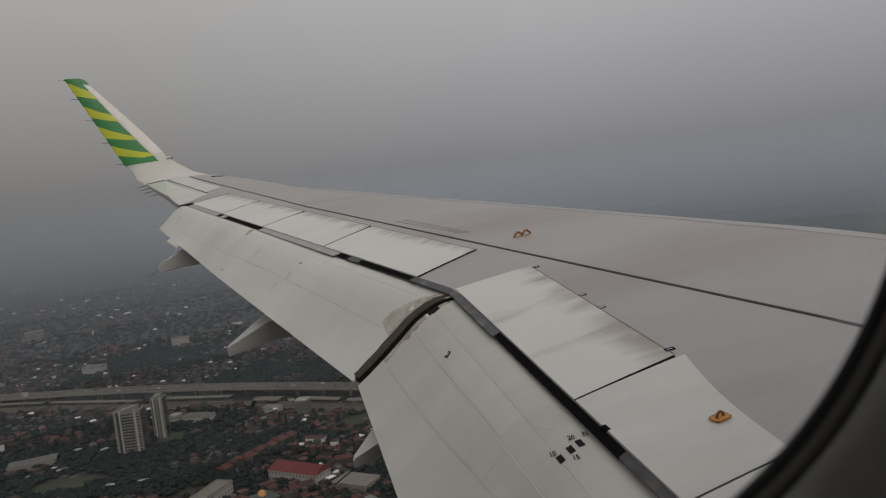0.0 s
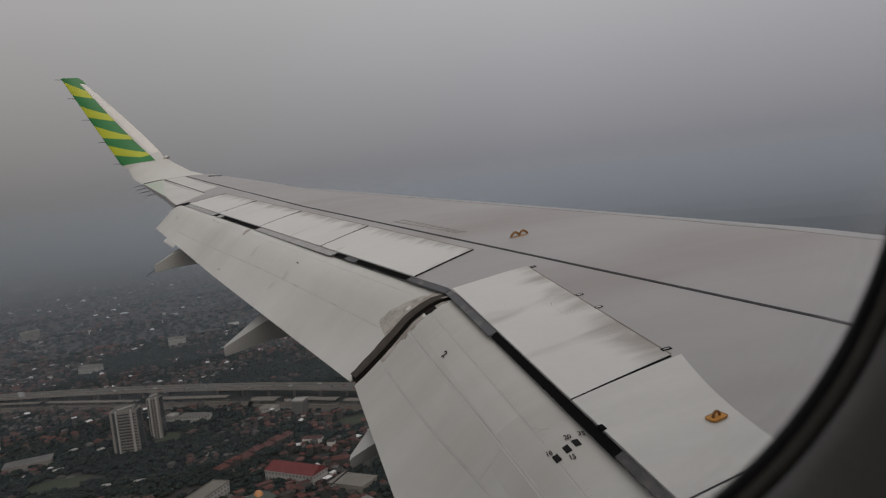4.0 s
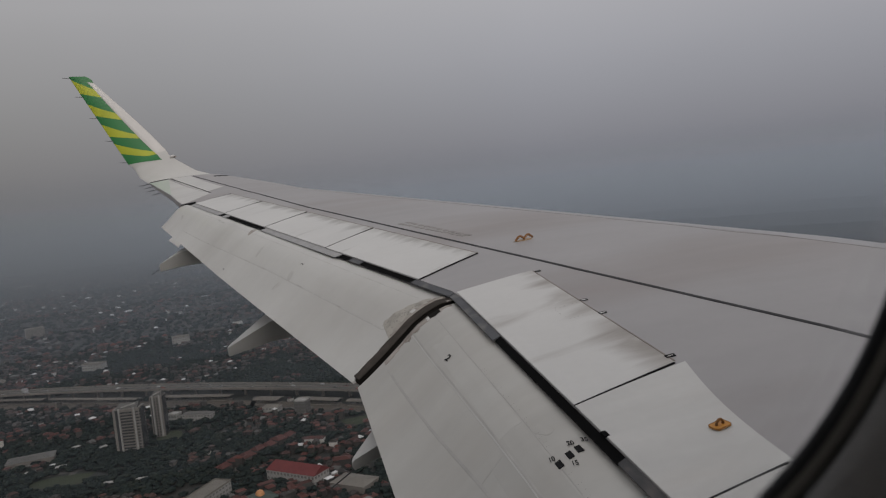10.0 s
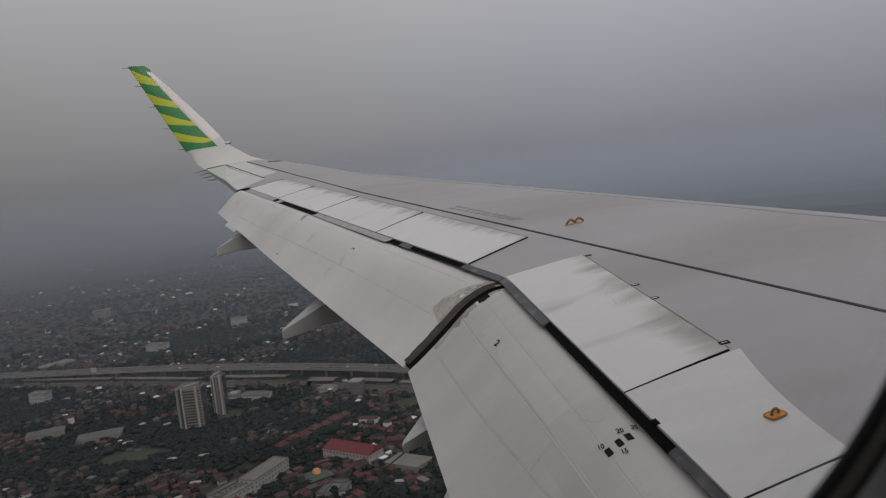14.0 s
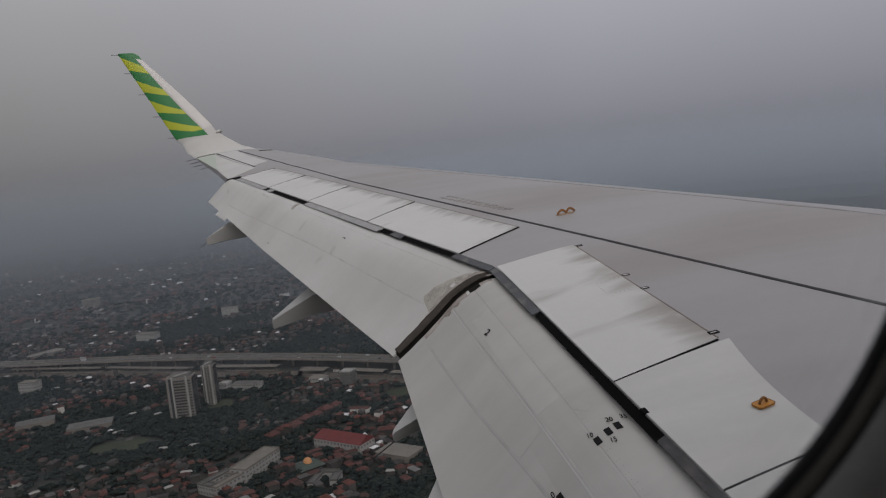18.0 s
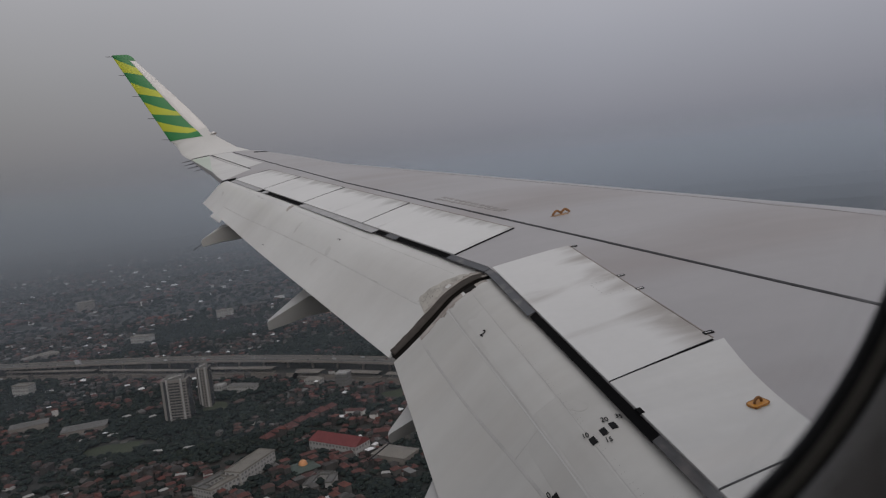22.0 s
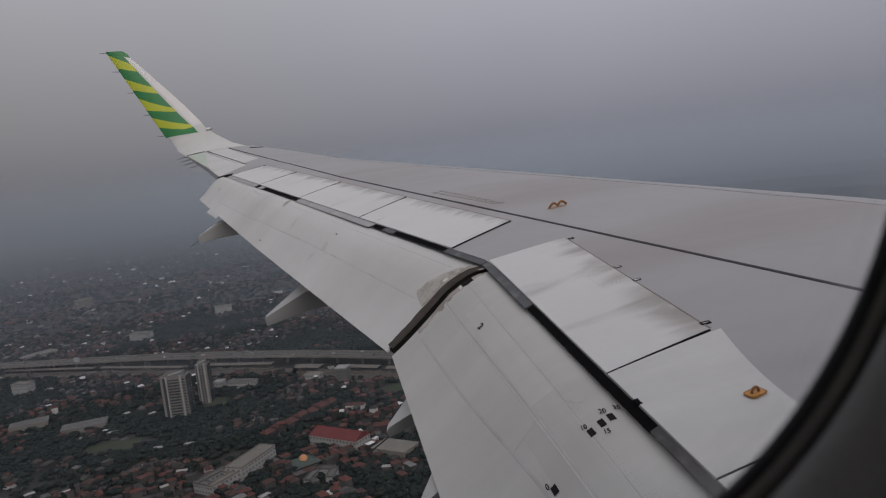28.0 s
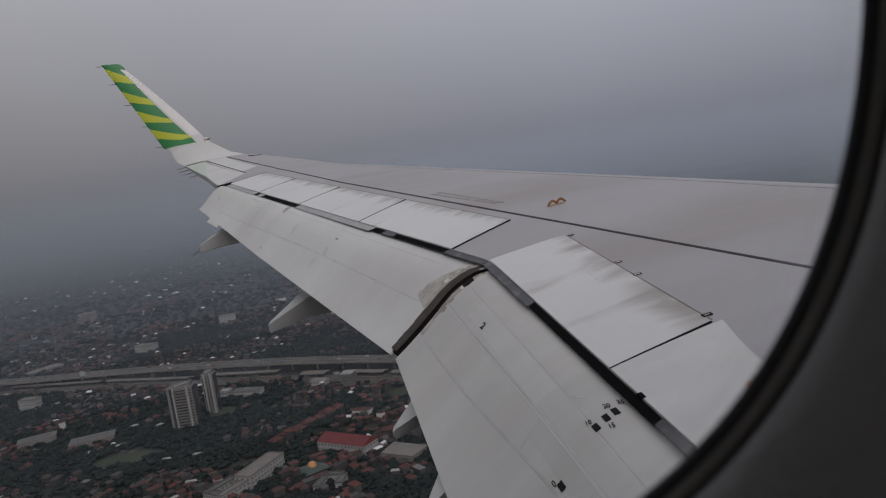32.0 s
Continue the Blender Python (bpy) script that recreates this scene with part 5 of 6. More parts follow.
ux, uy, _ = spots(21.0, 1500, 4000, -36, 15, 8.0)
keep = (wood_value(ux * 0.8, uy * 0.8) > -0.1 + rng.normal(0, 0.3, ux.size)) | (rng.random(ux.size) < 0.6)
rad = rng.uniform(5.5, 10, keep.sum())
far_woods = tagged(new("distant_woods"), "far tree cover fading into the haze", "trees", kind="stuff")
joined("crown", clumps(ux[keep], uy[keep], GROUND + rad * 0.3, rad, 2, 0.6), ico_f, M_LEAF, far_woods)


# ---- haze: thin translucent sheets over the city stand in for it, thicker with distance ----
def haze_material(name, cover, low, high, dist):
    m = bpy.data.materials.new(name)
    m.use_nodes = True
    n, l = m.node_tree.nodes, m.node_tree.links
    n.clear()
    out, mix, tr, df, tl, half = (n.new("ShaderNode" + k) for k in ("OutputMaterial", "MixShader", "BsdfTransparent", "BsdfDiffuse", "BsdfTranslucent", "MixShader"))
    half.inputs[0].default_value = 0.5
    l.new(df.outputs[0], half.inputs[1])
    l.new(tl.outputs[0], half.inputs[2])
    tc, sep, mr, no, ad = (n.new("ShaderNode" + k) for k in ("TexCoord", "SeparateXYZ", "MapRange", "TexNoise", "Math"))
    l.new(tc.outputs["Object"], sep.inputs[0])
    # darker towards -x, paler and bluer towards +x: the haze's brightness put into colour
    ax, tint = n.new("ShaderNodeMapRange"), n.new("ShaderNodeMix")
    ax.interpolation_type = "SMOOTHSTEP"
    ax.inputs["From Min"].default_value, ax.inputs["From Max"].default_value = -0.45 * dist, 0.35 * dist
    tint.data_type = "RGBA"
    tint.inputs[6].default_value, tint.inputs[7].default_value = (*HAZE_DIM, 1), (*HAZE, 1)
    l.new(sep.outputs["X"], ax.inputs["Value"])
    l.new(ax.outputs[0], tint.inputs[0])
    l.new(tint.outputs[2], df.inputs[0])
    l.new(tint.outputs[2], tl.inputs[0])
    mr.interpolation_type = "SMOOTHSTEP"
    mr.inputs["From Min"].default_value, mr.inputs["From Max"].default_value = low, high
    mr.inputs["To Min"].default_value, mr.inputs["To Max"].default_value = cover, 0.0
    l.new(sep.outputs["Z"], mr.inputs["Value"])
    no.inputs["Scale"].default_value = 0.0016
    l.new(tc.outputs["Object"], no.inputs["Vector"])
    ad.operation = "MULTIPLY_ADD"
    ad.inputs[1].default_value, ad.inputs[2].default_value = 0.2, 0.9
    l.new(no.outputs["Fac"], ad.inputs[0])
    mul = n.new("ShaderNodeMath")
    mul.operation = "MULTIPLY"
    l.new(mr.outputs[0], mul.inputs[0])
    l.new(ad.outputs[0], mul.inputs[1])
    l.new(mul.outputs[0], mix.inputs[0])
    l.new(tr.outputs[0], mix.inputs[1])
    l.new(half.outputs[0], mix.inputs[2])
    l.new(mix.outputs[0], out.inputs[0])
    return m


HAZE, HAZE_DIM = (0.54, 0.63, 0.735), (0.42, 0.48, 0.565)
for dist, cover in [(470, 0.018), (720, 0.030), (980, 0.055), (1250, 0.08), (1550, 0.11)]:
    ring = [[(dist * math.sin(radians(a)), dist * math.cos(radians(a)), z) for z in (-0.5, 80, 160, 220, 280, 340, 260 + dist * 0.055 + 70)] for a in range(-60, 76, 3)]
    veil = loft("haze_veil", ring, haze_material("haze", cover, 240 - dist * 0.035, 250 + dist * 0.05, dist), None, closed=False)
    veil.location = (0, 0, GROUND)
    tagged(veil, "thin grey translucent sheet standing in for haze over the city", "haze", kind="structure")


# far haze banks: sheets that glow like lit haze, beyond buildings that can be told apart
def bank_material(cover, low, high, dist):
    m = bpy.data.materials.new("distant_haze_glow")
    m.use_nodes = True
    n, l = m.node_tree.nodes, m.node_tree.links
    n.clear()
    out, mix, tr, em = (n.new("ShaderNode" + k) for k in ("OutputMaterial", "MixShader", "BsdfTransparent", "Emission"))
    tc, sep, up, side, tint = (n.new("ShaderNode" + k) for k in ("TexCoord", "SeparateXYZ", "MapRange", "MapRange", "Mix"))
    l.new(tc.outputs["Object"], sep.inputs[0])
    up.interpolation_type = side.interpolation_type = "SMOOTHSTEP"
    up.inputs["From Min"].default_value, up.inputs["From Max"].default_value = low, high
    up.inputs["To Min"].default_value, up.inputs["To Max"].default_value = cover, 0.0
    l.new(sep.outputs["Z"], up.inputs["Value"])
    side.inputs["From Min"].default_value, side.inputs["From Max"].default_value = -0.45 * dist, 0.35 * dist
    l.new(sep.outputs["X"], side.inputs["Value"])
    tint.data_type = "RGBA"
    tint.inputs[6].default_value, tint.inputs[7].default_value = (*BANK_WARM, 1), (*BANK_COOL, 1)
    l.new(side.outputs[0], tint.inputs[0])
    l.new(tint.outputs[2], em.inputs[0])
    # emission rises with height to meet the sky's brightness at the horizon
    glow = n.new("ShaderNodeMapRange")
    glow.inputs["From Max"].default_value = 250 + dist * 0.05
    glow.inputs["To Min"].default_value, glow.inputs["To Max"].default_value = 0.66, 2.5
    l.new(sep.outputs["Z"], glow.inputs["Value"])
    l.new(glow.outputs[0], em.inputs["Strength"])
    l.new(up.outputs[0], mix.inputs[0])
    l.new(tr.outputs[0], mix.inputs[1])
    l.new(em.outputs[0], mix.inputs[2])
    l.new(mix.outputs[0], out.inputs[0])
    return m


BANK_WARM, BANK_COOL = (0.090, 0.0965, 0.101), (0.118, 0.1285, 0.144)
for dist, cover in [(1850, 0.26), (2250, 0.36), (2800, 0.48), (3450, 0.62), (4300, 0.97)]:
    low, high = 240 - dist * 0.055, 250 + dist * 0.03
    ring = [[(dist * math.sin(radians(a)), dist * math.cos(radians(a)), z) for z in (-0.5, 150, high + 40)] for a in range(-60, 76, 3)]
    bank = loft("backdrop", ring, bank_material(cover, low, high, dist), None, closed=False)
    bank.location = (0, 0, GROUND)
    tagged(bank, "glowing sheet standing in for pale bluish haze over the far city", "haze", kind="structure")

# ---- wing details ----
SEC_LEN = [0.0]
for p, q in zip(SECTION[:-1], SECTION[1:]):
    SEC_LEN.append(SEC_LEN[-1] + math.hypot(q[0] - p[0], q[1] - p[1]))


def flap_at(which, y, s, lift=0.003):
    """A point of a flap by its span place y and the length s along its section from the front."""
    a, b, _, _ = FLAPS[which]
    i = 0
    while i < len(SEC_LEN) - 2 and SEC_LEN[i + 1] < s:
        i += 1
    v = (i + (s - SEC_LEN[i]) / (SEC_LEN[i + 1] - SEC_LEN[i])) / (len(SECTION) - 1)
    return flap_point(which, (y - a[1]) / (b[1] - a[1]), v, lift)


def flap_band(name, which, pts, width, mat, parent, label="", lift=0.0012):
    """A narrow band on a flap along points of y and s."""
    line = []
    for (y0, s0), (y1, s1) in zip(pts[:-1], pts[1:]):
        line += [(lerp(y0, y1, k / 12), lerp(s0, s1, k / 12)) for k in range(12)]
    line.append(pts[-1])

    def fn(u, v):
        y, s = line[min(len(line) - 1, round(u * (len(line) - 1)))]
        return flap_at(which, y, s + (v - 0.5) * width, lift)
    return slab(name, fn, len(line) - 1, 1, mat, parent, label, 0.002)


M_BROWN = material("dark_brown_seal", (0.080, 0.068, 0.060), 0.8, 0, 0.35, 14.0, spec=0.2, stain=(0.045, 0.04, 0.034, 0.8), stain_scale=(5, 16, 5), stain_range=(0.42, 0.66))
M_SEAL_SHADE = material("brush_seal_and_shade", (0.014, 0.0125, 0.011), 0.9, 0, 0.3, 12.0, spec=0.1)
M_GRIME = material("brown_grime", (0.422, 0.390, 0.358), 0.8, 0, 0.25, 12.0, stain=(0.218, 0.186, 0.160, 0.85), stain_scale=(9, 22, 9), stain_range=(0.46, 0.66))
M_HINGE = material("grimy_hinge_line", (0.275, 0.243, 0.218), 0.8, 0, 0.4, 9.0)
M_LINE = material("faint_panel_line", (0.480, 0.470, 0.453), 0.6, 0, 0.15, 6.0)
M_FAINT = material("faint_fastener_grey", (0.297, 0.284, 0.284), 0.6, 0, 0.1, 9.0)
M_SMUDGE = material("dusty_smudge", (0.565, 0.561, 0.544), 0.5, 0, 0.08, 9.0, stain=(0.40, 0.385, 0.365, 0.7), stain_scale=(7, 7, 7), stain_range=(0.46, 0.72))
M_RUST = material("rusty_orange_paint", (0.24, 0.105, 0.03), 0.6, 0, 0.25, 30.0)
M_RUSTY = material("rust_stained_grey", (0.36, 0.245, 0.145), 0.6, 0, 0.2, 20.0, stain=(0.40, 0.25, 0.12, 0.7), stain_scale=(14, 14, 14), stain_range=(0.48, 0.66))
M_RIVET = material("dark_rivet", (0.12, 0.115, 0.11), 0.6, 0.2, 0.2, 20.0)
flap_band("panel_line", "inner", [(6.25, 0.37), (5.53, 0.365), (4.7, 0.36), (3.9, 0.367), (2.4, 0.367)], 0.0035, M_LINE, flap_in)
flap_band("panel_line", "inner", [(6.27, 0.545), (5.9, 0.536), (5.3, 0.514), (4.9, 0.499), (4.4, 0.485), (3.9, 0.478), (2.4, 0.47)], 0.007, M_LINE, flap_in)
flap_band("panel_line", "inner", [(6.27, 0.556), (5.9, 0.547), (5.3, 0.525), (4.9, 0.510), (4.4, 0.496), (3.9, 0.489), (2.4, 0.481)], 0.006, M_FLAP, flap_in, "pale sealant band")
flap_band("panel_line", "inner", [(6.20, 0.80), (5.8, 0.775), (5.26, 0.732), (4.9, 0.692), (4.6, 0.656), (4.3, 0.625), (3.6, 0.60), (2.6, 0.59)], 0.013, M_LINE, flap_in)
flap_band("panel_line", "inner", [(4.62, 0.50), (4.60, 0.655)], 0.012, M_LINE, flap_in)
flap_band("panel_line", "outer", [(6.62, 0.625), (7.6, 0.63), (8.9, 0.645), (10.2, 0.69), (11.4, 0.755), (12.6, 0.80)], 0.009, M_SMUDGE, flap_out)
flap_band("panel_line", "outer", [(6.64, 0.304), (9.5, 0.304), (12.4, 0.304)], 0.004, M_SMUDGE, flap_out)


M_TONE = material("older_grey_white_paint", (0.503, 0.497, 0.474), 0.42, 0, 0.06, 1.2, 0.03, 8.0, stain=(0.405, 0.382, 0.352, 0.6), stain_scale=(0.5, 2.2, 0.5), stain_range=(0.42, 0.74), streak=(0.05, 0.7, 3.0, 0.7))
M_FRESH = material("fresher_grey_white_paint", (0.528, 0.524, 0.501), 0.42, 0, 0.05, 1.2, 0.03, 8.0, stain=(0.405, 0.382, 0.352, 0.45), stain_scale=(0.5, 2.2, 0.5), stain_range=(0.42, 0.74), streak=(0.04, 0.7, 3.0, 0.7))
for y0, y1, s0, s1, tone in ((4.70, 2.25, 0.375, 0.475, M_TONE), (4.64, 2.25, 0.49, 0.585, M_TONE), (5.9, 4.72, 0.372, 0.495, M_FRESH), (4.2, 2.25, 0.63, 0.97, M_FRESH)):
    slab("repaired_panel", lambda u, v, y0=y0, y1=y1, s0=s0, s1=s1: flap_at("inner", lerp(y0 + 0.02 * math.sin(v * 9), y1, u), lerp(s0, s1, v) + 0.03 * (1 - u) * (s1 > 0.9), 0.0005), 12, 8, tone, flap_in, "panel in a slightly different shade", 0.001)


# rivet rows on the inboard flap and dots on the broad spoiler
def dots(name, points, size, mat, parent, label=""):
    verts, faces = [], []
    for p, n in points:
        n = n.normalized()
        u = n.orthogonal().normalized()
        w = n.cross(u)
        base = len(verts)
        verts += [p + (u * math.cos(k * math.pi / 3) + w * math.sin(k * math.pi / 3)) * size for k in range(6)] + [p + n * size * 0.4]
        faces += [(base + k, base + (k + 1) % 6, base + 6) for k in range(6)]
    return link_part(name, mesh_of(name, verts, faces, mat), parent, label)


UP = Vector((0, 0, 1))
row = []
for k in range(46):
    y = lerp(5.35, 3.7, k / 45) + random.uniform(-0.008, 0.008)
    for off in (0.0, 0.012):
        if random.random() < 0.75:
            row.append((flap_at("inner", y, 0.344 + off + 0.002 * math.sin(k * 2.1), 0.001), Vector((-0.4, 0, 1))))
dots("rivet_row", row, 0.0019, M_STENCIL, flap_in, "row of small rivets")
row = [(on_wing(x, y, 0.0072), UP) for x, y in [(0.52 - 0.027 * k, 5.70 - 0.003 * k) for k in range(6)] + [(0.372, 5.66 - 0.034 * k) for k in range(5)] + [(0.385 + 0.025 * k, 5.485 + 0.002 * k) for k in range(5)]]
dots("rivet_row", row, 0.0034, M_RIVET, wing, "square of dark fasteners")
row = [(on_wing(0.67 + 0.13 * random.random(), 3.75 + 0.6 * random.random(), 0.001), UP) for _ in range(22)]
dots("rivet_row", row, 0.0028, M_FAINT, wing, "scattered small fasteners")


# black numbers and squares on the flap
def flap_text(text, y, s, size, parent, turn=0.0):
    cu = bpy.data.curves.new("digits", "FONT")
    cu.offset = size * 0.018
    cu.body, cu.size, cu.align_x, cu.align_y = text, size, "CENTER", "CENTER"
    cu.resolution_u = 4
    tmp = bpy.data.objects.new("digits", cu)
    me = bpy.data.meshes.new_from_object(tmp)
    bpy.data.objects.remove(tmp)
    me.name = "painted_number"
    me.transform(Matrix.Rotation(radians(turn), 4, "Z"))
    for v in me.vertices:
        v.co = flap_at("inner" if y < 6.4 else "outer", y + v.co.y * 1.25, s - v.co.x * 0.74, 0.004)
    me.materials.append(M_BLACK)
    return link_part("painted_number", me, parent, "black painted digits %s" % text)


def flap_square(y, s, size, parent):
    return slab("mark_square", lambda u, v: flap_at("inner", y + (u - 0.5) * size * 1.5, s + (v - 0.5) * size * 0.8, 0.004), 2, 2, M_BLACK, parent, "black painted square", 0.003)


for y, s in ((4.333, 0.360), (4.347, 0.308), (4.354, 0.265)):
    flap_square(y, s, 0.029, flap_in)
flap_text("10", 4.383, 0.372, 0.035, flap_in, -18)
flap_text("15", 4.287, 0.314, 0.035, flap_in, -18)
flap_text("20", 4.408, 0.277, 0.035, flap_in, -18)
flap_text("35", 4.402, 0.222, 0.035, flap_in, -18)
flap_text("0", 4.278, 0.607, 0.040, flap_in)
flap_square(4.237, 0.588, 0.030, flap_in)
flap_text("2", 5.657, 0.46, 0.075, flap_in, -72)
flap_text("2", 8.49, 0.431, 0.06, flap_out)
flap_text("2", 10.08, 0.917, 0.06, flap_out)

slab("smudge", lambda u, v: flap_at("inner", 4.56 + 0.10 * (u - 0.5) * math.sin(math.pi * (0.1 + 0.85 * v)) + 0.05 * v, 0.285 + 0.075 * v, 0.0007), 5, 8, M_TONE, flap_in, "soft grey smudge", 0.001)

# gap between the two flaps: seal and shade, one black ribbon that follows the section
def seal_fn(u, v):
    return flap_at("outer", lerp(6.325, 6.443, u), lerp(0.12, 1.0, v), lerp(-0.05, 0.003, u))


slab("flap_seal", seal_fn, 2, 24, M_SEAL_SHADE, wing, "black brush seal and shade between the flaps", 0.01)
slab("seal_strip", lambda u, v: flap_at("outer", lerp(6.402, 6.472 + 0.0025 * math.sin(v * 31) + 0.002 * math.sin(v * 83 + 1) + 0.02 * v * (1 - v), u), lerp(0.20, 0.985, v), lerp(0.002, 0.007, u)), 3, 48, M_BROWN, flap_out, "dark grey sealing strip", 0.006)
slab("seal_strip", lambda u, v: flap_at("inner", lerp(6.312, 6.328, u), lerp(0.30, 0.62, v), 0.003), 2, 16, M_HINGE, flap_in, "dark grey sealing strip", 0.006)
slab("grime_edge", lambda u, v: flap_at("inner", lerp(6.325, 6.28 + 0.016 * math.sin(v * 11 + 1) + 0.004 * math.sin(v * 67 + 2), u), lerp(0.24, 0.80, v), 0.0016), 4, 40, M_GRIME, flap_in, "brown grime along the flap's end", 0.002)
slab("seal_notch", lambda u, v: flap_at("inner", lerp(6.33, 6.268 + 0.006 * math.sin(v * 9), u), lerp(0.325, 0.405, v), 0.0034), 3, 8, M_SEAL_SHADE, flap_in, "black notch beside the brush seal", 0.002)
slab("paint_chip", lambda u, v: flap_at("inner", lerp(6.315, 6.262, u), lerp(0.405, 0.424, v), 0.0036), 2, 3, M_WHITE, flap_in, "small white repaired spot", 0.002)
slab("grime_edge", lambda u, v: flap_at("inner", lerp(6.328, 6.262 + 0.022 * math.sin(v * 13 + 0.6) + 0.009 * math.sin(v * 51), u), lerp(0.46, 0.62, v), 0.0024), 4, 32, M_GRIME, flap_in, "brown grime along the flap's end", 0.002)
slab("grime_edge", lambda u, v: flap_at("outer", lerp(6.468, 6.503 + 0.010 * math.sin(v * 17) + 0.006 * math.sin(v * 57 + 1), u), lerp(0.20, 0.64, v), 0.0086), 4, 40, M_GRIME, flap_out, "brown grime beside the seal", 0.002)
slab("grime_edge", lambda u, v: flap_at("outer", lerp(6.40, 6.60 - 0.12 * v, u), lerp(0.175, 0.235, v), 0.0036), 6, 6, M_GRIME, flap_out, "brown grime at the head of the seal", 0.002)
slab("worn_patch", lambda u, v: flap_at("outer", lerp(6.475, 6.54 + 0.165 * v ** 0.8 * (1 - 0.7 * max(0.0, (v - 0.8) / 0.2) ** 2) + 0.006 * math.sin(v * 23), u), lerp(0.27, 0.665 - 0.04 * u, v), 0.004), 8, 24, M_DIRT, flap_out, "worn beige sealant patch with fasteners", 0.004)
slab("paint_chip", lambda u, v: flap_at("outer", lerp(6.488, 6.525, u), lerp(0.405, 0.44, v), 0.0088), 2, 3, M_WHITE, flap_out, "small white repaired spot", 0.002)
row = []
for _ in range(44):
    v = random.random() ** 0.7
    row.append((flap_at("outer", lerp(6.505, 6.53 + 0.14 * v ** 0.8, random.random()), 0.29 + 0.33 * v, 0.006), Vector((-0.5, 0, 1))))
stud = None
for p, n in row:
    if stud is None:
        stud = mesh_of("fastener", [(math.cos(k * math.pi / 3) * 0.0042, math.sin(k * math.pi / 3) * 0.0032, 0) for k in range(6)] + [(0, 0, 0.002)], [(k, (k + 1) % 6, 6) for k in range(6)], M_RIVET)
    o = link_part("fastener", stud, flap_out)
    o.location, o.rotation_euler = p, (0, -0.45, 0)

# sealing strips, and black sheets for the gaps' shade, under the spoilers' rear edge
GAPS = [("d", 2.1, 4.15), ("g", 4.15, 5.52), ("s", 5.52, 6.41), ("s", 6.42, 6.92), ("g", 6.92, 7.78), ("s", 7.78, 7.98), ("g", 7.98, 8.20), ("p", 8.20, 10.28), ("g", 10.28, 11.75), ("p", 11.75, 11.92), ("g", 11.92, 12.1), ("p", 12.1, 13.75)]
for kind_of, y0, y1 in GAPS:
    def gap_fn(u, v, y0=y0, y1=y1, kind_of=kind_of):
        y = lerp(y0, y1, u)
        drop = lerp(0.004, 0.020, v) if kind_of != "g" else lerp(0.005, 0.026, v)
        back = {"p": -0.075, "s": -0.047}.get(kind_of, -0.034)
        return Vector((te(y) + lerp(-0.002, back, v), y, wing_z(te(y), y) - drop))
    slab("gap_shade" if kind_of == "g" else "edge_seal", gap_fn, 16, 2, {"s": M_SHROUD, "g": M_GAP, "d": M_STRIP, "p": M_PALESTRIP}[kind_of], wing, {"s": "bluish grey sealing strip", "g": "black sheet for the shade in the open gap", "d": "dark mottled sealing strip", "p": "pale grey sealing strip"}[kind_of], 0.004)
strip("stop_block", [(0.002, 4.295), (0.002, 4.335)], 0.020, M_GAP, wing, "small black stop block", 0.0085, 0.006)

# grime along the hinges of the spoilers
for i in range(4):
    strip("hinge_grime", [(te(h) + 0.657, h) for h in (SP_H[i] + 0.02, SP_H[i + 1] - 0.02)], 0.008, M_HINGE, wing, "brown grime along the hinge", 0.003, 0.003)
strip("hinge_grime", [(0.558, 6.48), (0.549, 4.73)], 0.006, M_HINGE, wing, "brown grime along the hinge", 0.003, 0.003)
# small framed marks in front of the broad spoiler
def framed_mark(x, y, w, d, wall, mat):
    holder = None
    bmf = bmesh.new()
    for x0, x1, y0, y1 in ((-w / 2, w / 2, -d / 2, -d / 2 + wall), (-w / 2, w / 2, d / 2 - wall, d / 2), (-w / 2, -w / 2 + wall, -d / 2 + wall, d / 2 - wall), (w / 2 - wall, w / 2, -d / 2 + wall, d / 2 - wall)):
        vs = box_bm(bmf, x + x0, x + x1, y + y0, y + y1, 0, 0.004)
        for v in vs:
            v.co.z += wing_z(v.co.x, v.co.y) + 0.001
    mark = part("framed_mark", bmf, mat, wing, "small outlined rectangle")
    bmf = bmesh.new()
    for v in box_bm(bmf, x - w / 2 + wall, x + w / 2 - wall, y - d / 2 + wall, y + d / 2 - wall, 0, 0.003):
        v.co.z += wing_z(v.co.x, v.co.y) + 0.0005
    part("mark_field", bmf, M_WHITE, mark, "white field")
    return mark


framed_mark(0.580, 6.450, 0.036, 0.024, 0.006, M_BLACK)
framed_mark(0.576, 5.727, 0.042, 0.024, 0.004, M_DARK)
framed_mark(0.568, 5.472, 0.042, 0.024, 0.004, M_DARK)
framed_mark(0.560, 4.786, 0.046, 0.026, 0.008, M_BLACK)

# two rows of faded stencilled words ahead of the seam, as plain bars
for (xa, ya), (xb, yb) in (((0.13, 9.02), (0.495, 7.90)), ((0.205, 9.03), (0.545, 7.88))):
    k = 0.0
    while k < 0.97:
        ln = random.uniform(0.05, 0.12)
        strip("stencil_bar", [(lerp(xa, xb, k), lerp(ya, yb, k)), (lerp(xa, xb, min(1, k + ln)), lerp(ya, yb, min(1, k + ln)))], 0.038, M_STENCIL, wing, "faded grey stencilled word", 0.002, 0.003, 3)
        k += ln + 0.03


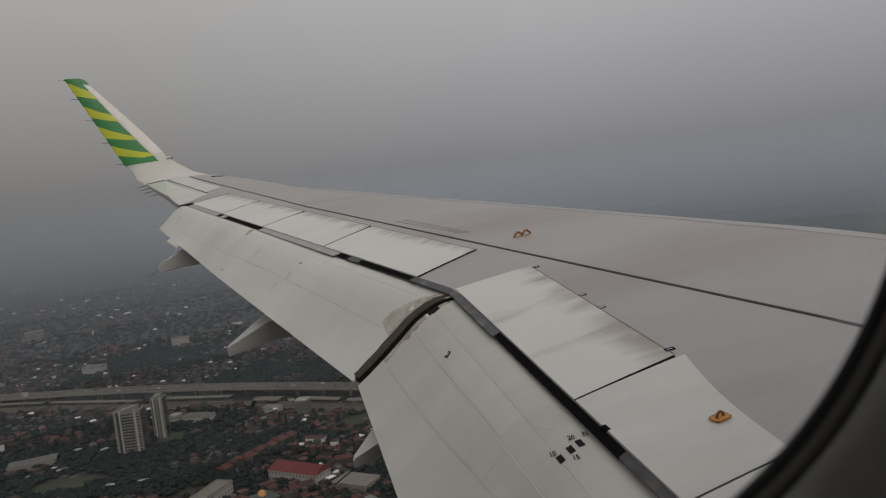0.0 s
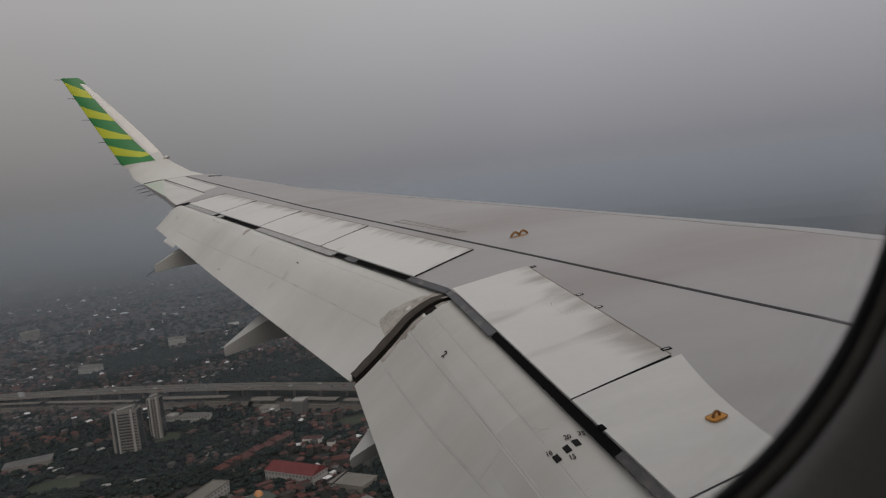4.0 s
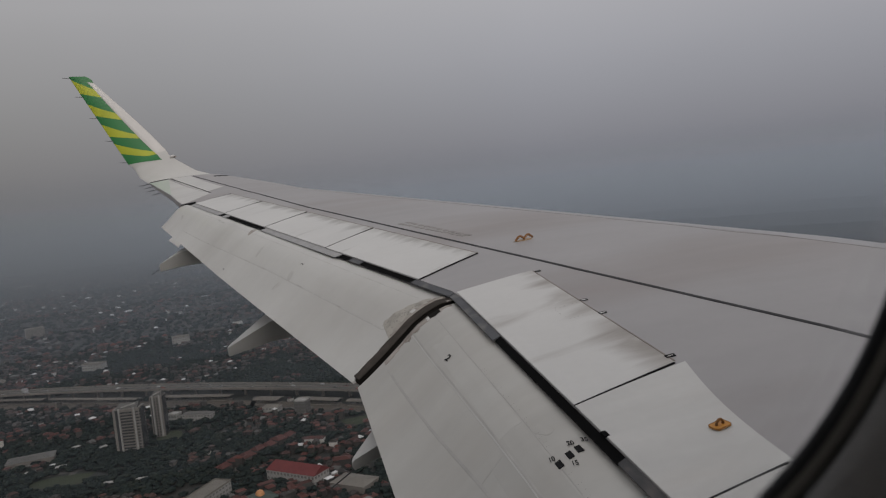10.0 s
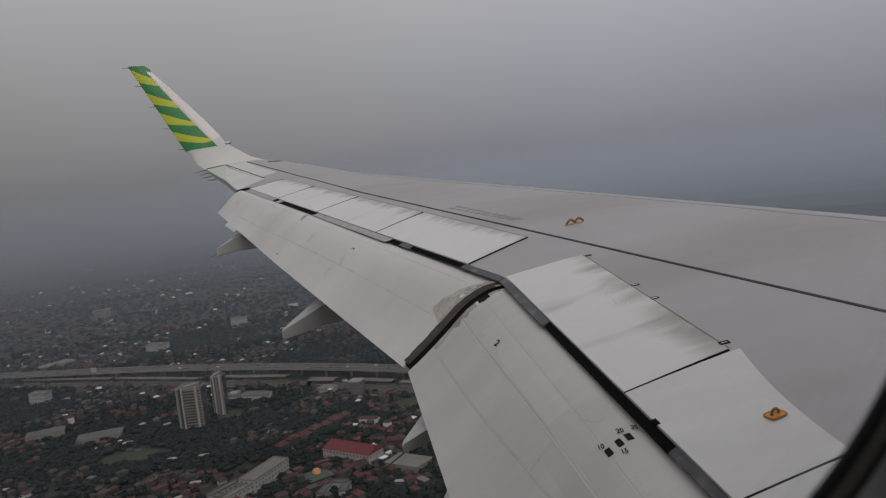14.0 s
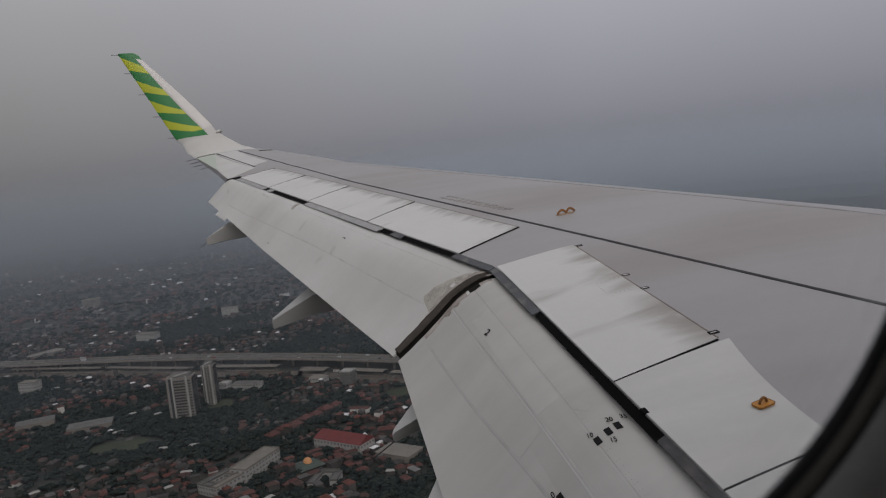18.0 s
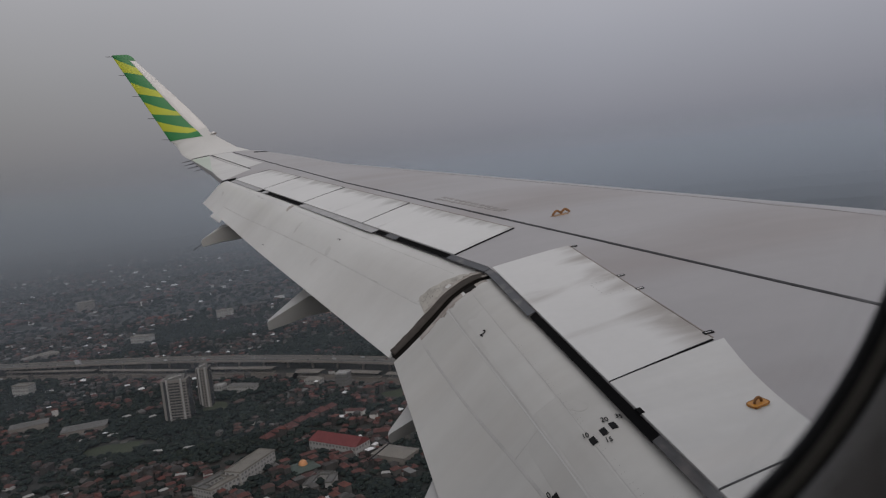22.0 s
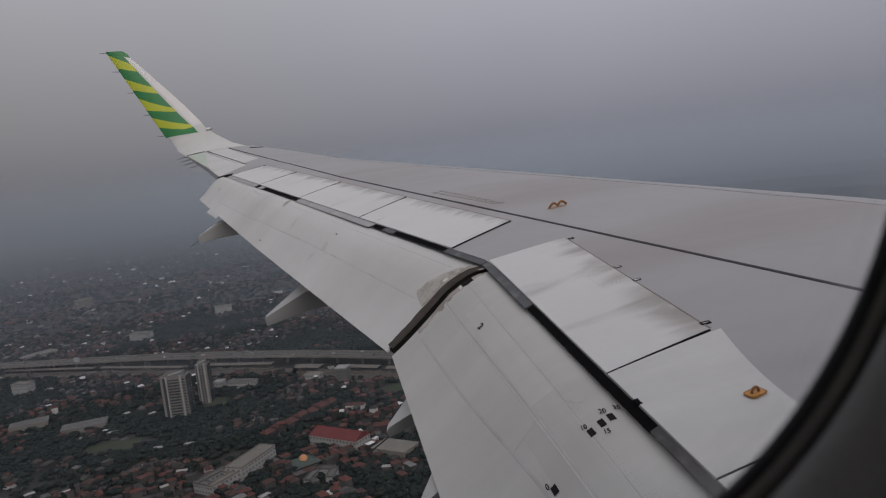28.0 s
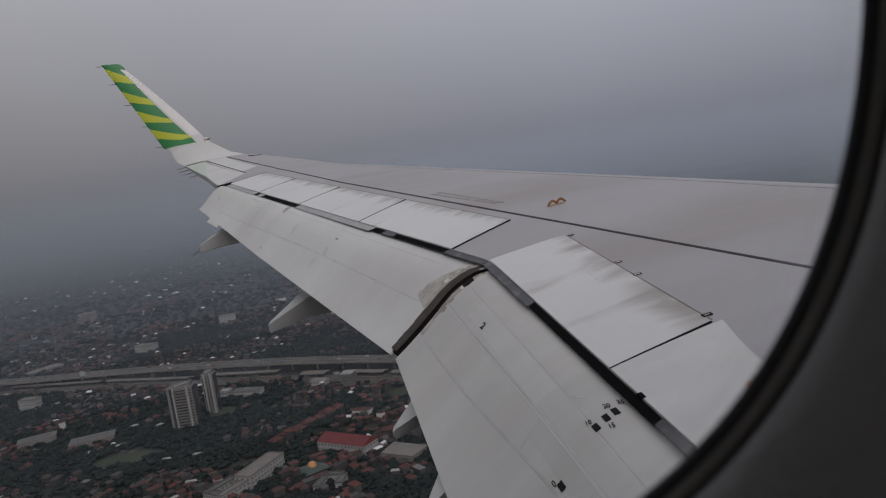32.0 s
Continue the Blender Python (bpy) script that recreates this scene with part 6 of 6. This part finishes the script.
# orange tie-down brackets
def bracket(x, y, turn, size, loops, label):
    b = link_part("bracket", None, wing, label)
    b.empty_display_size = 0.05
    b.location, b.rotation_euler = (x, y, wing_z(x, y) + 0.011), (0.09, -0.1, radians(turn))
    bmp = bmesh.new()
    box_bm(bmp, -size * 0.68, size * 0.68, -size * 0.46, size * 0.46, -0.004, 0.0015)
    bmesh.ops.bevel(bmp, geom=[e for e in bmp.edges if abs(e.verts[0].co.z - e.verts[1].co.z) > 0.001], offset=size * 0.13, segments=4, affect="EDGES")
    part("base_plate", bmp, M_ORANGE, b)
    for k in range(loops):
        ox = (k - (loops - 1) / 2) * size * 0.72
        ring = [(ox + math.cos(a) * size * 0.30, 0, 0.002 + math.sin(a) * size * 0.36) for a in [math.pi * j / 10 for j in range(11)]]
        tube("loop", ring, size * 0.10, M_RUST, b, "worn brown loop", 8)
    edge = [(size * 0.68 * math.copysign(abs(math.cos(a)) ** 0.35, math.cos(a)), size * 0.46 * math.copysign(abs(math.sin(a)) ** 0.35, math.sin(a)), 0.0015) for a in [2 * math.pi * j / 40 for j in range(41)]]
    tube("plate_rim", edge, 0.0014, M_RUST, b, "darker brown rim", 5)
    return b


tie_rail = link_part("bracket", None, wing, "rusty orange rail with two loops")
tie_rail.empty_display_size = 0.05
tie_rail.location, tie_rail.rotation_euler = (0.834, 7.385, wing_z(0.834, 7.385) + 0.004), (0.09, -0.1, radians(8))
for side in (-1, 1):
    tube("loop", [(side * 0.036 + 0.040 * (k / 14 - 0.5) * 2, 0, 0.004 + 0.030 * (1 - abs(k / 7 - 1) ** 1.7)) for k in range(15)], 0.0095, M_RUST, tie_rail, "", 8)
    ball = [[(side * 0.036 + math.cos(a) * r, 0.002 * b, 0.014 + math.sin(a) * r * 0.8) for a in [2 * math.pi * j / 10 for j in range(10)]] for r, b in ((0.006, -1), (0.009, 0), (0.006, 1))]
    loft("bush", ball, M_WHITE, tie_rail, "white bush inside the loop")
bmp = bmesh.new()
box_bm(bmp, -0.095, 0.070, -0.022, 0.022, -0.006, 0.0)
bmesh.ops.bevel(bmp, geom=[e for e in bmp.edges if abs(e.verts[0].co.z - e.verts[1].co.z) > 0.001], offset=0.018, segments=4, affect="EDGES")
part("base_plate", bmp, M_RUSTY, tie_rail, "pale rust-stained base")
bracket(0.376, 4.150, 12, 0.054, 1, "orange tie-down plate with one loop")

# aileron and wing tip
def aileron_edge(y):
    return te(y) - aft_of(y) + 0.004, y


plate("aileron", [aileron_edge(13.92), aileron_edge(15.12), (-2.84, 16.46), (-1.99, 14.66)], M_PANEL, wing, "white aileron beyond the flap", 0.004, 0.006)
# the winglet's green reflection, put into the colour of the aileron's end
M_TINT = material("green_reflection_tint", (0.50, 0.56, 0.50), 0.4, 0, 0.08, 2.0)
plate("aileron_end", [aileron_edge(15.13), aileron_edge(15.8), aileron_edge(16.44), (-2.83, 16.46)], M_TINT, wing, "outer end of the aileron tinted with a green reflection", 0.0055, 0.004)
strip("joint", [(-3.17, 16.48), (-2.84, 16.49)], 0.03, M_BLACK, wing, "thin black aileron joint", 0.006, 0.004)
strip("joint", [(-2.0, 14.70), (-2.146, 15.1), (-2.348, 15.58), (-2.598, 16.1), (-2.80, 16.48)], 0.018, M_BLACK, wing, "thin black aileron joint", 0.006, 0.004)
# no opening here: a black strip on the skin stands for the shaded gap
strip("joint", [(te(13.84) - 0.19, 13.84), (te(13.84) + 0.03, 13.84)], 0.2, M_GAP, wing, "black strip for the shade in the gap beside the aileron", 0.004, 0.004)
plate("tip_panel", [(-2.07, 14.85), (-2.79, 16.46), (-2.43, 16.46), (-1.80, 15.12)], M_PANEL, wing, "white panel ahead of the aileron", 0.003, 0.004)
for y, xa, za, xb, zb in ((16.9, -3.183, 1.901, -3.432, 1.865), (16.72, -3.119, 1.836, -3.349, 1.799), (16.5, -3.019, 1.768, -3.262, 1.733), (16.25, -2.912, 1.70, -3.122, 1.663)):
    tube("static_wick", [(xa + 0.06, y, za + 0.01), (lerp(xa, xb, 0.4), y, lerp(za, zb, 0.4)), (xb, y, zb)], 0.010, M_DARK, wing, "dark static wick", 5, 0.35)
for k in (0.02, 0.26, 0.51, 0.75, 0.985):
    p = winglet_point(height_station(k), 0.0)[0]
    tube("static_wick", [p + Vector((0.10, -0.012, 0.0)), p + Vector((-0.02, -0.012, 0.0)), p + Vector((-0.13, 0, 0.01))], 0.008, M_DARK, winglet, "dark static wick", 5, 0.4)
lamp = [[Vector((-2.72 - 0.14 * s, 17.20 + math.cos(a) * r * 0.02, 2.40 - 0.03 * s + math.sin(a) * r * 0.022)) for a in [2 * math.pi * j / 10 for j in range(10)]] for s, r in ((0, 0.1), (0.15, 0.7), (0.5, 1.0), (0.8, 0.8), (1.0, 0.3))]
loft("navigation_light", lamp, M_HINGE, winglet, "small dark navigation light housing")
lens = [[Vector((-2.75 - 0.10 * s, 17.165 + math.cos(a) * r * 0.026, 2.415 - 0.02 * s + math.sin(a) * r * 0.024)) for a in [2 * math.pi * j / 10 for j in range(10)]] for s, r in ((0, 0.2), (0.3, 1.0), (0.7, 1.0), (1.0, 0.2))]
loft("light_lens", lens, M_METAL, winglet, "bright glass lens")
slab("leading_edge_strip", lambda u, v: winglet_point(lerp(4.9, 9.0, u), lerp(0.67 + 0.3 * (lerp(0.0, 0.97, u) - 0.5) ** 2, 0.985, v), 0.0035)[0], 12, 3, M_METAL, winglet, "pale bare leading edge", 0.003)
strip("tip_lamp", [(-2.0, 16.25), (-1.76, 16.25)], 0.06, M_GAP, wing, "dark lens at the wing tip", 0.006, 0.02)
# slats of bare pale metal and their joint near the front edge
M_SLAT = material("pale_slat_metal", (0.385, 0.378, 0.388), 0.4, 0.15, 0.05, 1.0, streak=(0.05, 0.8, 3.0, 0.8))
SLAT_Y, SLAT_BACK = [2.4, 6.1, 7.2, 10.0, 13.5], [0.93, 0.80, 0.72, 0.60, 0.48]
for ya, yb, ba, bb in zip(SLAT_Y[:-1], SLAT_Y[1:], SLAT_BACK[:-1], SLAT_BACK[1:]):
    plate("slat", [(le(ya) - ba, ya), (le(yb) - bb, yb), (le(yb) - 0.01, yb), (le(ya) - 0.01, ya)], M_SLAT, wing, "pale bare metal slat", 0.0012, 0.003, front_drop=False, nv=20)
strip("slat_joint", [(le(2.4) - 0.95, 2.4), (2.512, 6.137), (2.245, 6.69), (le(7.2) - 0.74, 7.2), (le(10.0) - 0.62, 10.0), (le(13.5) - 0.50, 13.5)], 0.012, M_STENCIL, wing, "fine slat joint line", 0.002, 0.003)

slab("hinge_cover", lambda u, v: flap_at("outer", lerp(12.78, 12.2, u), 0.985, 0.0) + Vector((-0.075 * v * (1 - 0.3 * u), 0, -0.055 * v)), 4, 2, M_FLAP, flap_out, "small white tab behind the rear edge", 0.012)
# smudges and scuffs on the flaps: place, length and lean
for y, s, wide, run, lean in ((10.42, 0.18, 0.10, 0.18, -0.13), (8.66, 0.18, 0.12, 0.06, 0.1), (8.53, 0.54, 0.10, 0.10, -0.05), (8.58, 0.68, 0.07, 0.12, 0.03), (12.5, 0.20, 0.30, 0.06, -0.3), (11.7, 0.28, 0.30, 0.05, -0.25),
                              (13.2, 0.52, 0.12, 0.10, -0.1), (9.6, 0.42, 0.06, 0.16, -0.04)):
    def smudge_fn(u, v, y=y, s=s, wide=wide, run=run, lean=lean):
        return flap_at("outer", y + lean * v + wide * (u - 0.5) * (0.35 + 0.65 * math.sin(math.pi * (0.12 + 0.8 * v))), s + run * v, 0.0008)
    slab("smudge", smudge_fn, 4, 8, M_SMUDGE if y != 10.42 else M_GRIME, flap_out, "soft grey smudge", 0.0012)

# ---- fuselage shell and cabin around the camera ----
FUSE_Z, FUSE_R = 0.85, 2.13
fuselage = tagged(new("fuselage"), "white airliner fuselage section around the cabin", "fuselage", kind="structure")
nx, na = 60, 72
xs = [-9 + 18 * i / nx for i in range(nx + 1)]
xs = sorted(xs + [WX - 0.45, WX + 0.45])
verts, faces = [], []
for x in xs:
    for j in range(na):
        a = 2 * math.pi * j / na
        verts.append((x, FUSE_R * math.cos(a), FUSE_Z + FUSE_R * math.sin(a)))
z_lo, z_hi = WZ - 0.45, WZ + 0.45
for i in range(len(xs) - 1):
    xm = (xs[i] + xs[i + 1]) / 2
    for j in range(na):
        a = 2 * math.pi * (j + 0.5) / na
        y, z = FUSE_R * math.cos(a), FUSE_Z + FUSE_R * math.sin(a)
        if y > 0 and abs(xm - WX) < 0.46 and z_lo < z < z_hi:
            continue
        if y > 0 and abs(xm - WX) > 0.7 and z_lo + 0.25 < z < z_hi - 0.15 and i % 2 == 0:
            continue
        if y < 0 and z_lo + 0.1 < z < z_hi - 0.05 and i % 2 == 0:
            continue
        faces.append((i * na + j, (i + 1) * na + j, (i + 1) * na + (j + 1) % na, i * na + (j + 1) % na))
link_part("shell", mesh_of("shell", verts, faces, M_SKIN, True), fuselage)
inner = [(x, y * 0.975, FUSE_Z + (z - FUSE_Z) * 0.975) for x, y, z in verts]
link_part("lining", mesh_of("lining", inner, [f[::-1] for f in faces], M_LINING, True), fuselage, "pale cabin lining")
bm = bmesh.new()
box_bm(bm, -9.0, 9.0, -1.95, 1.95, 0.02, 0.06)
part("cabin_floor", bm, M_LINER, fuselage, "grey cabin floor")
for x in (-9.02, 9.0):
    bm = bmesh.new()
    box_bm(bm, x, x + 0.02, -2.13, 2.13, FUSE_Z - 2.13, FUSE_Z + 2.13)
    part("bulkhead", bm, M_LINER, fuselage, "plain grey bulkhead")
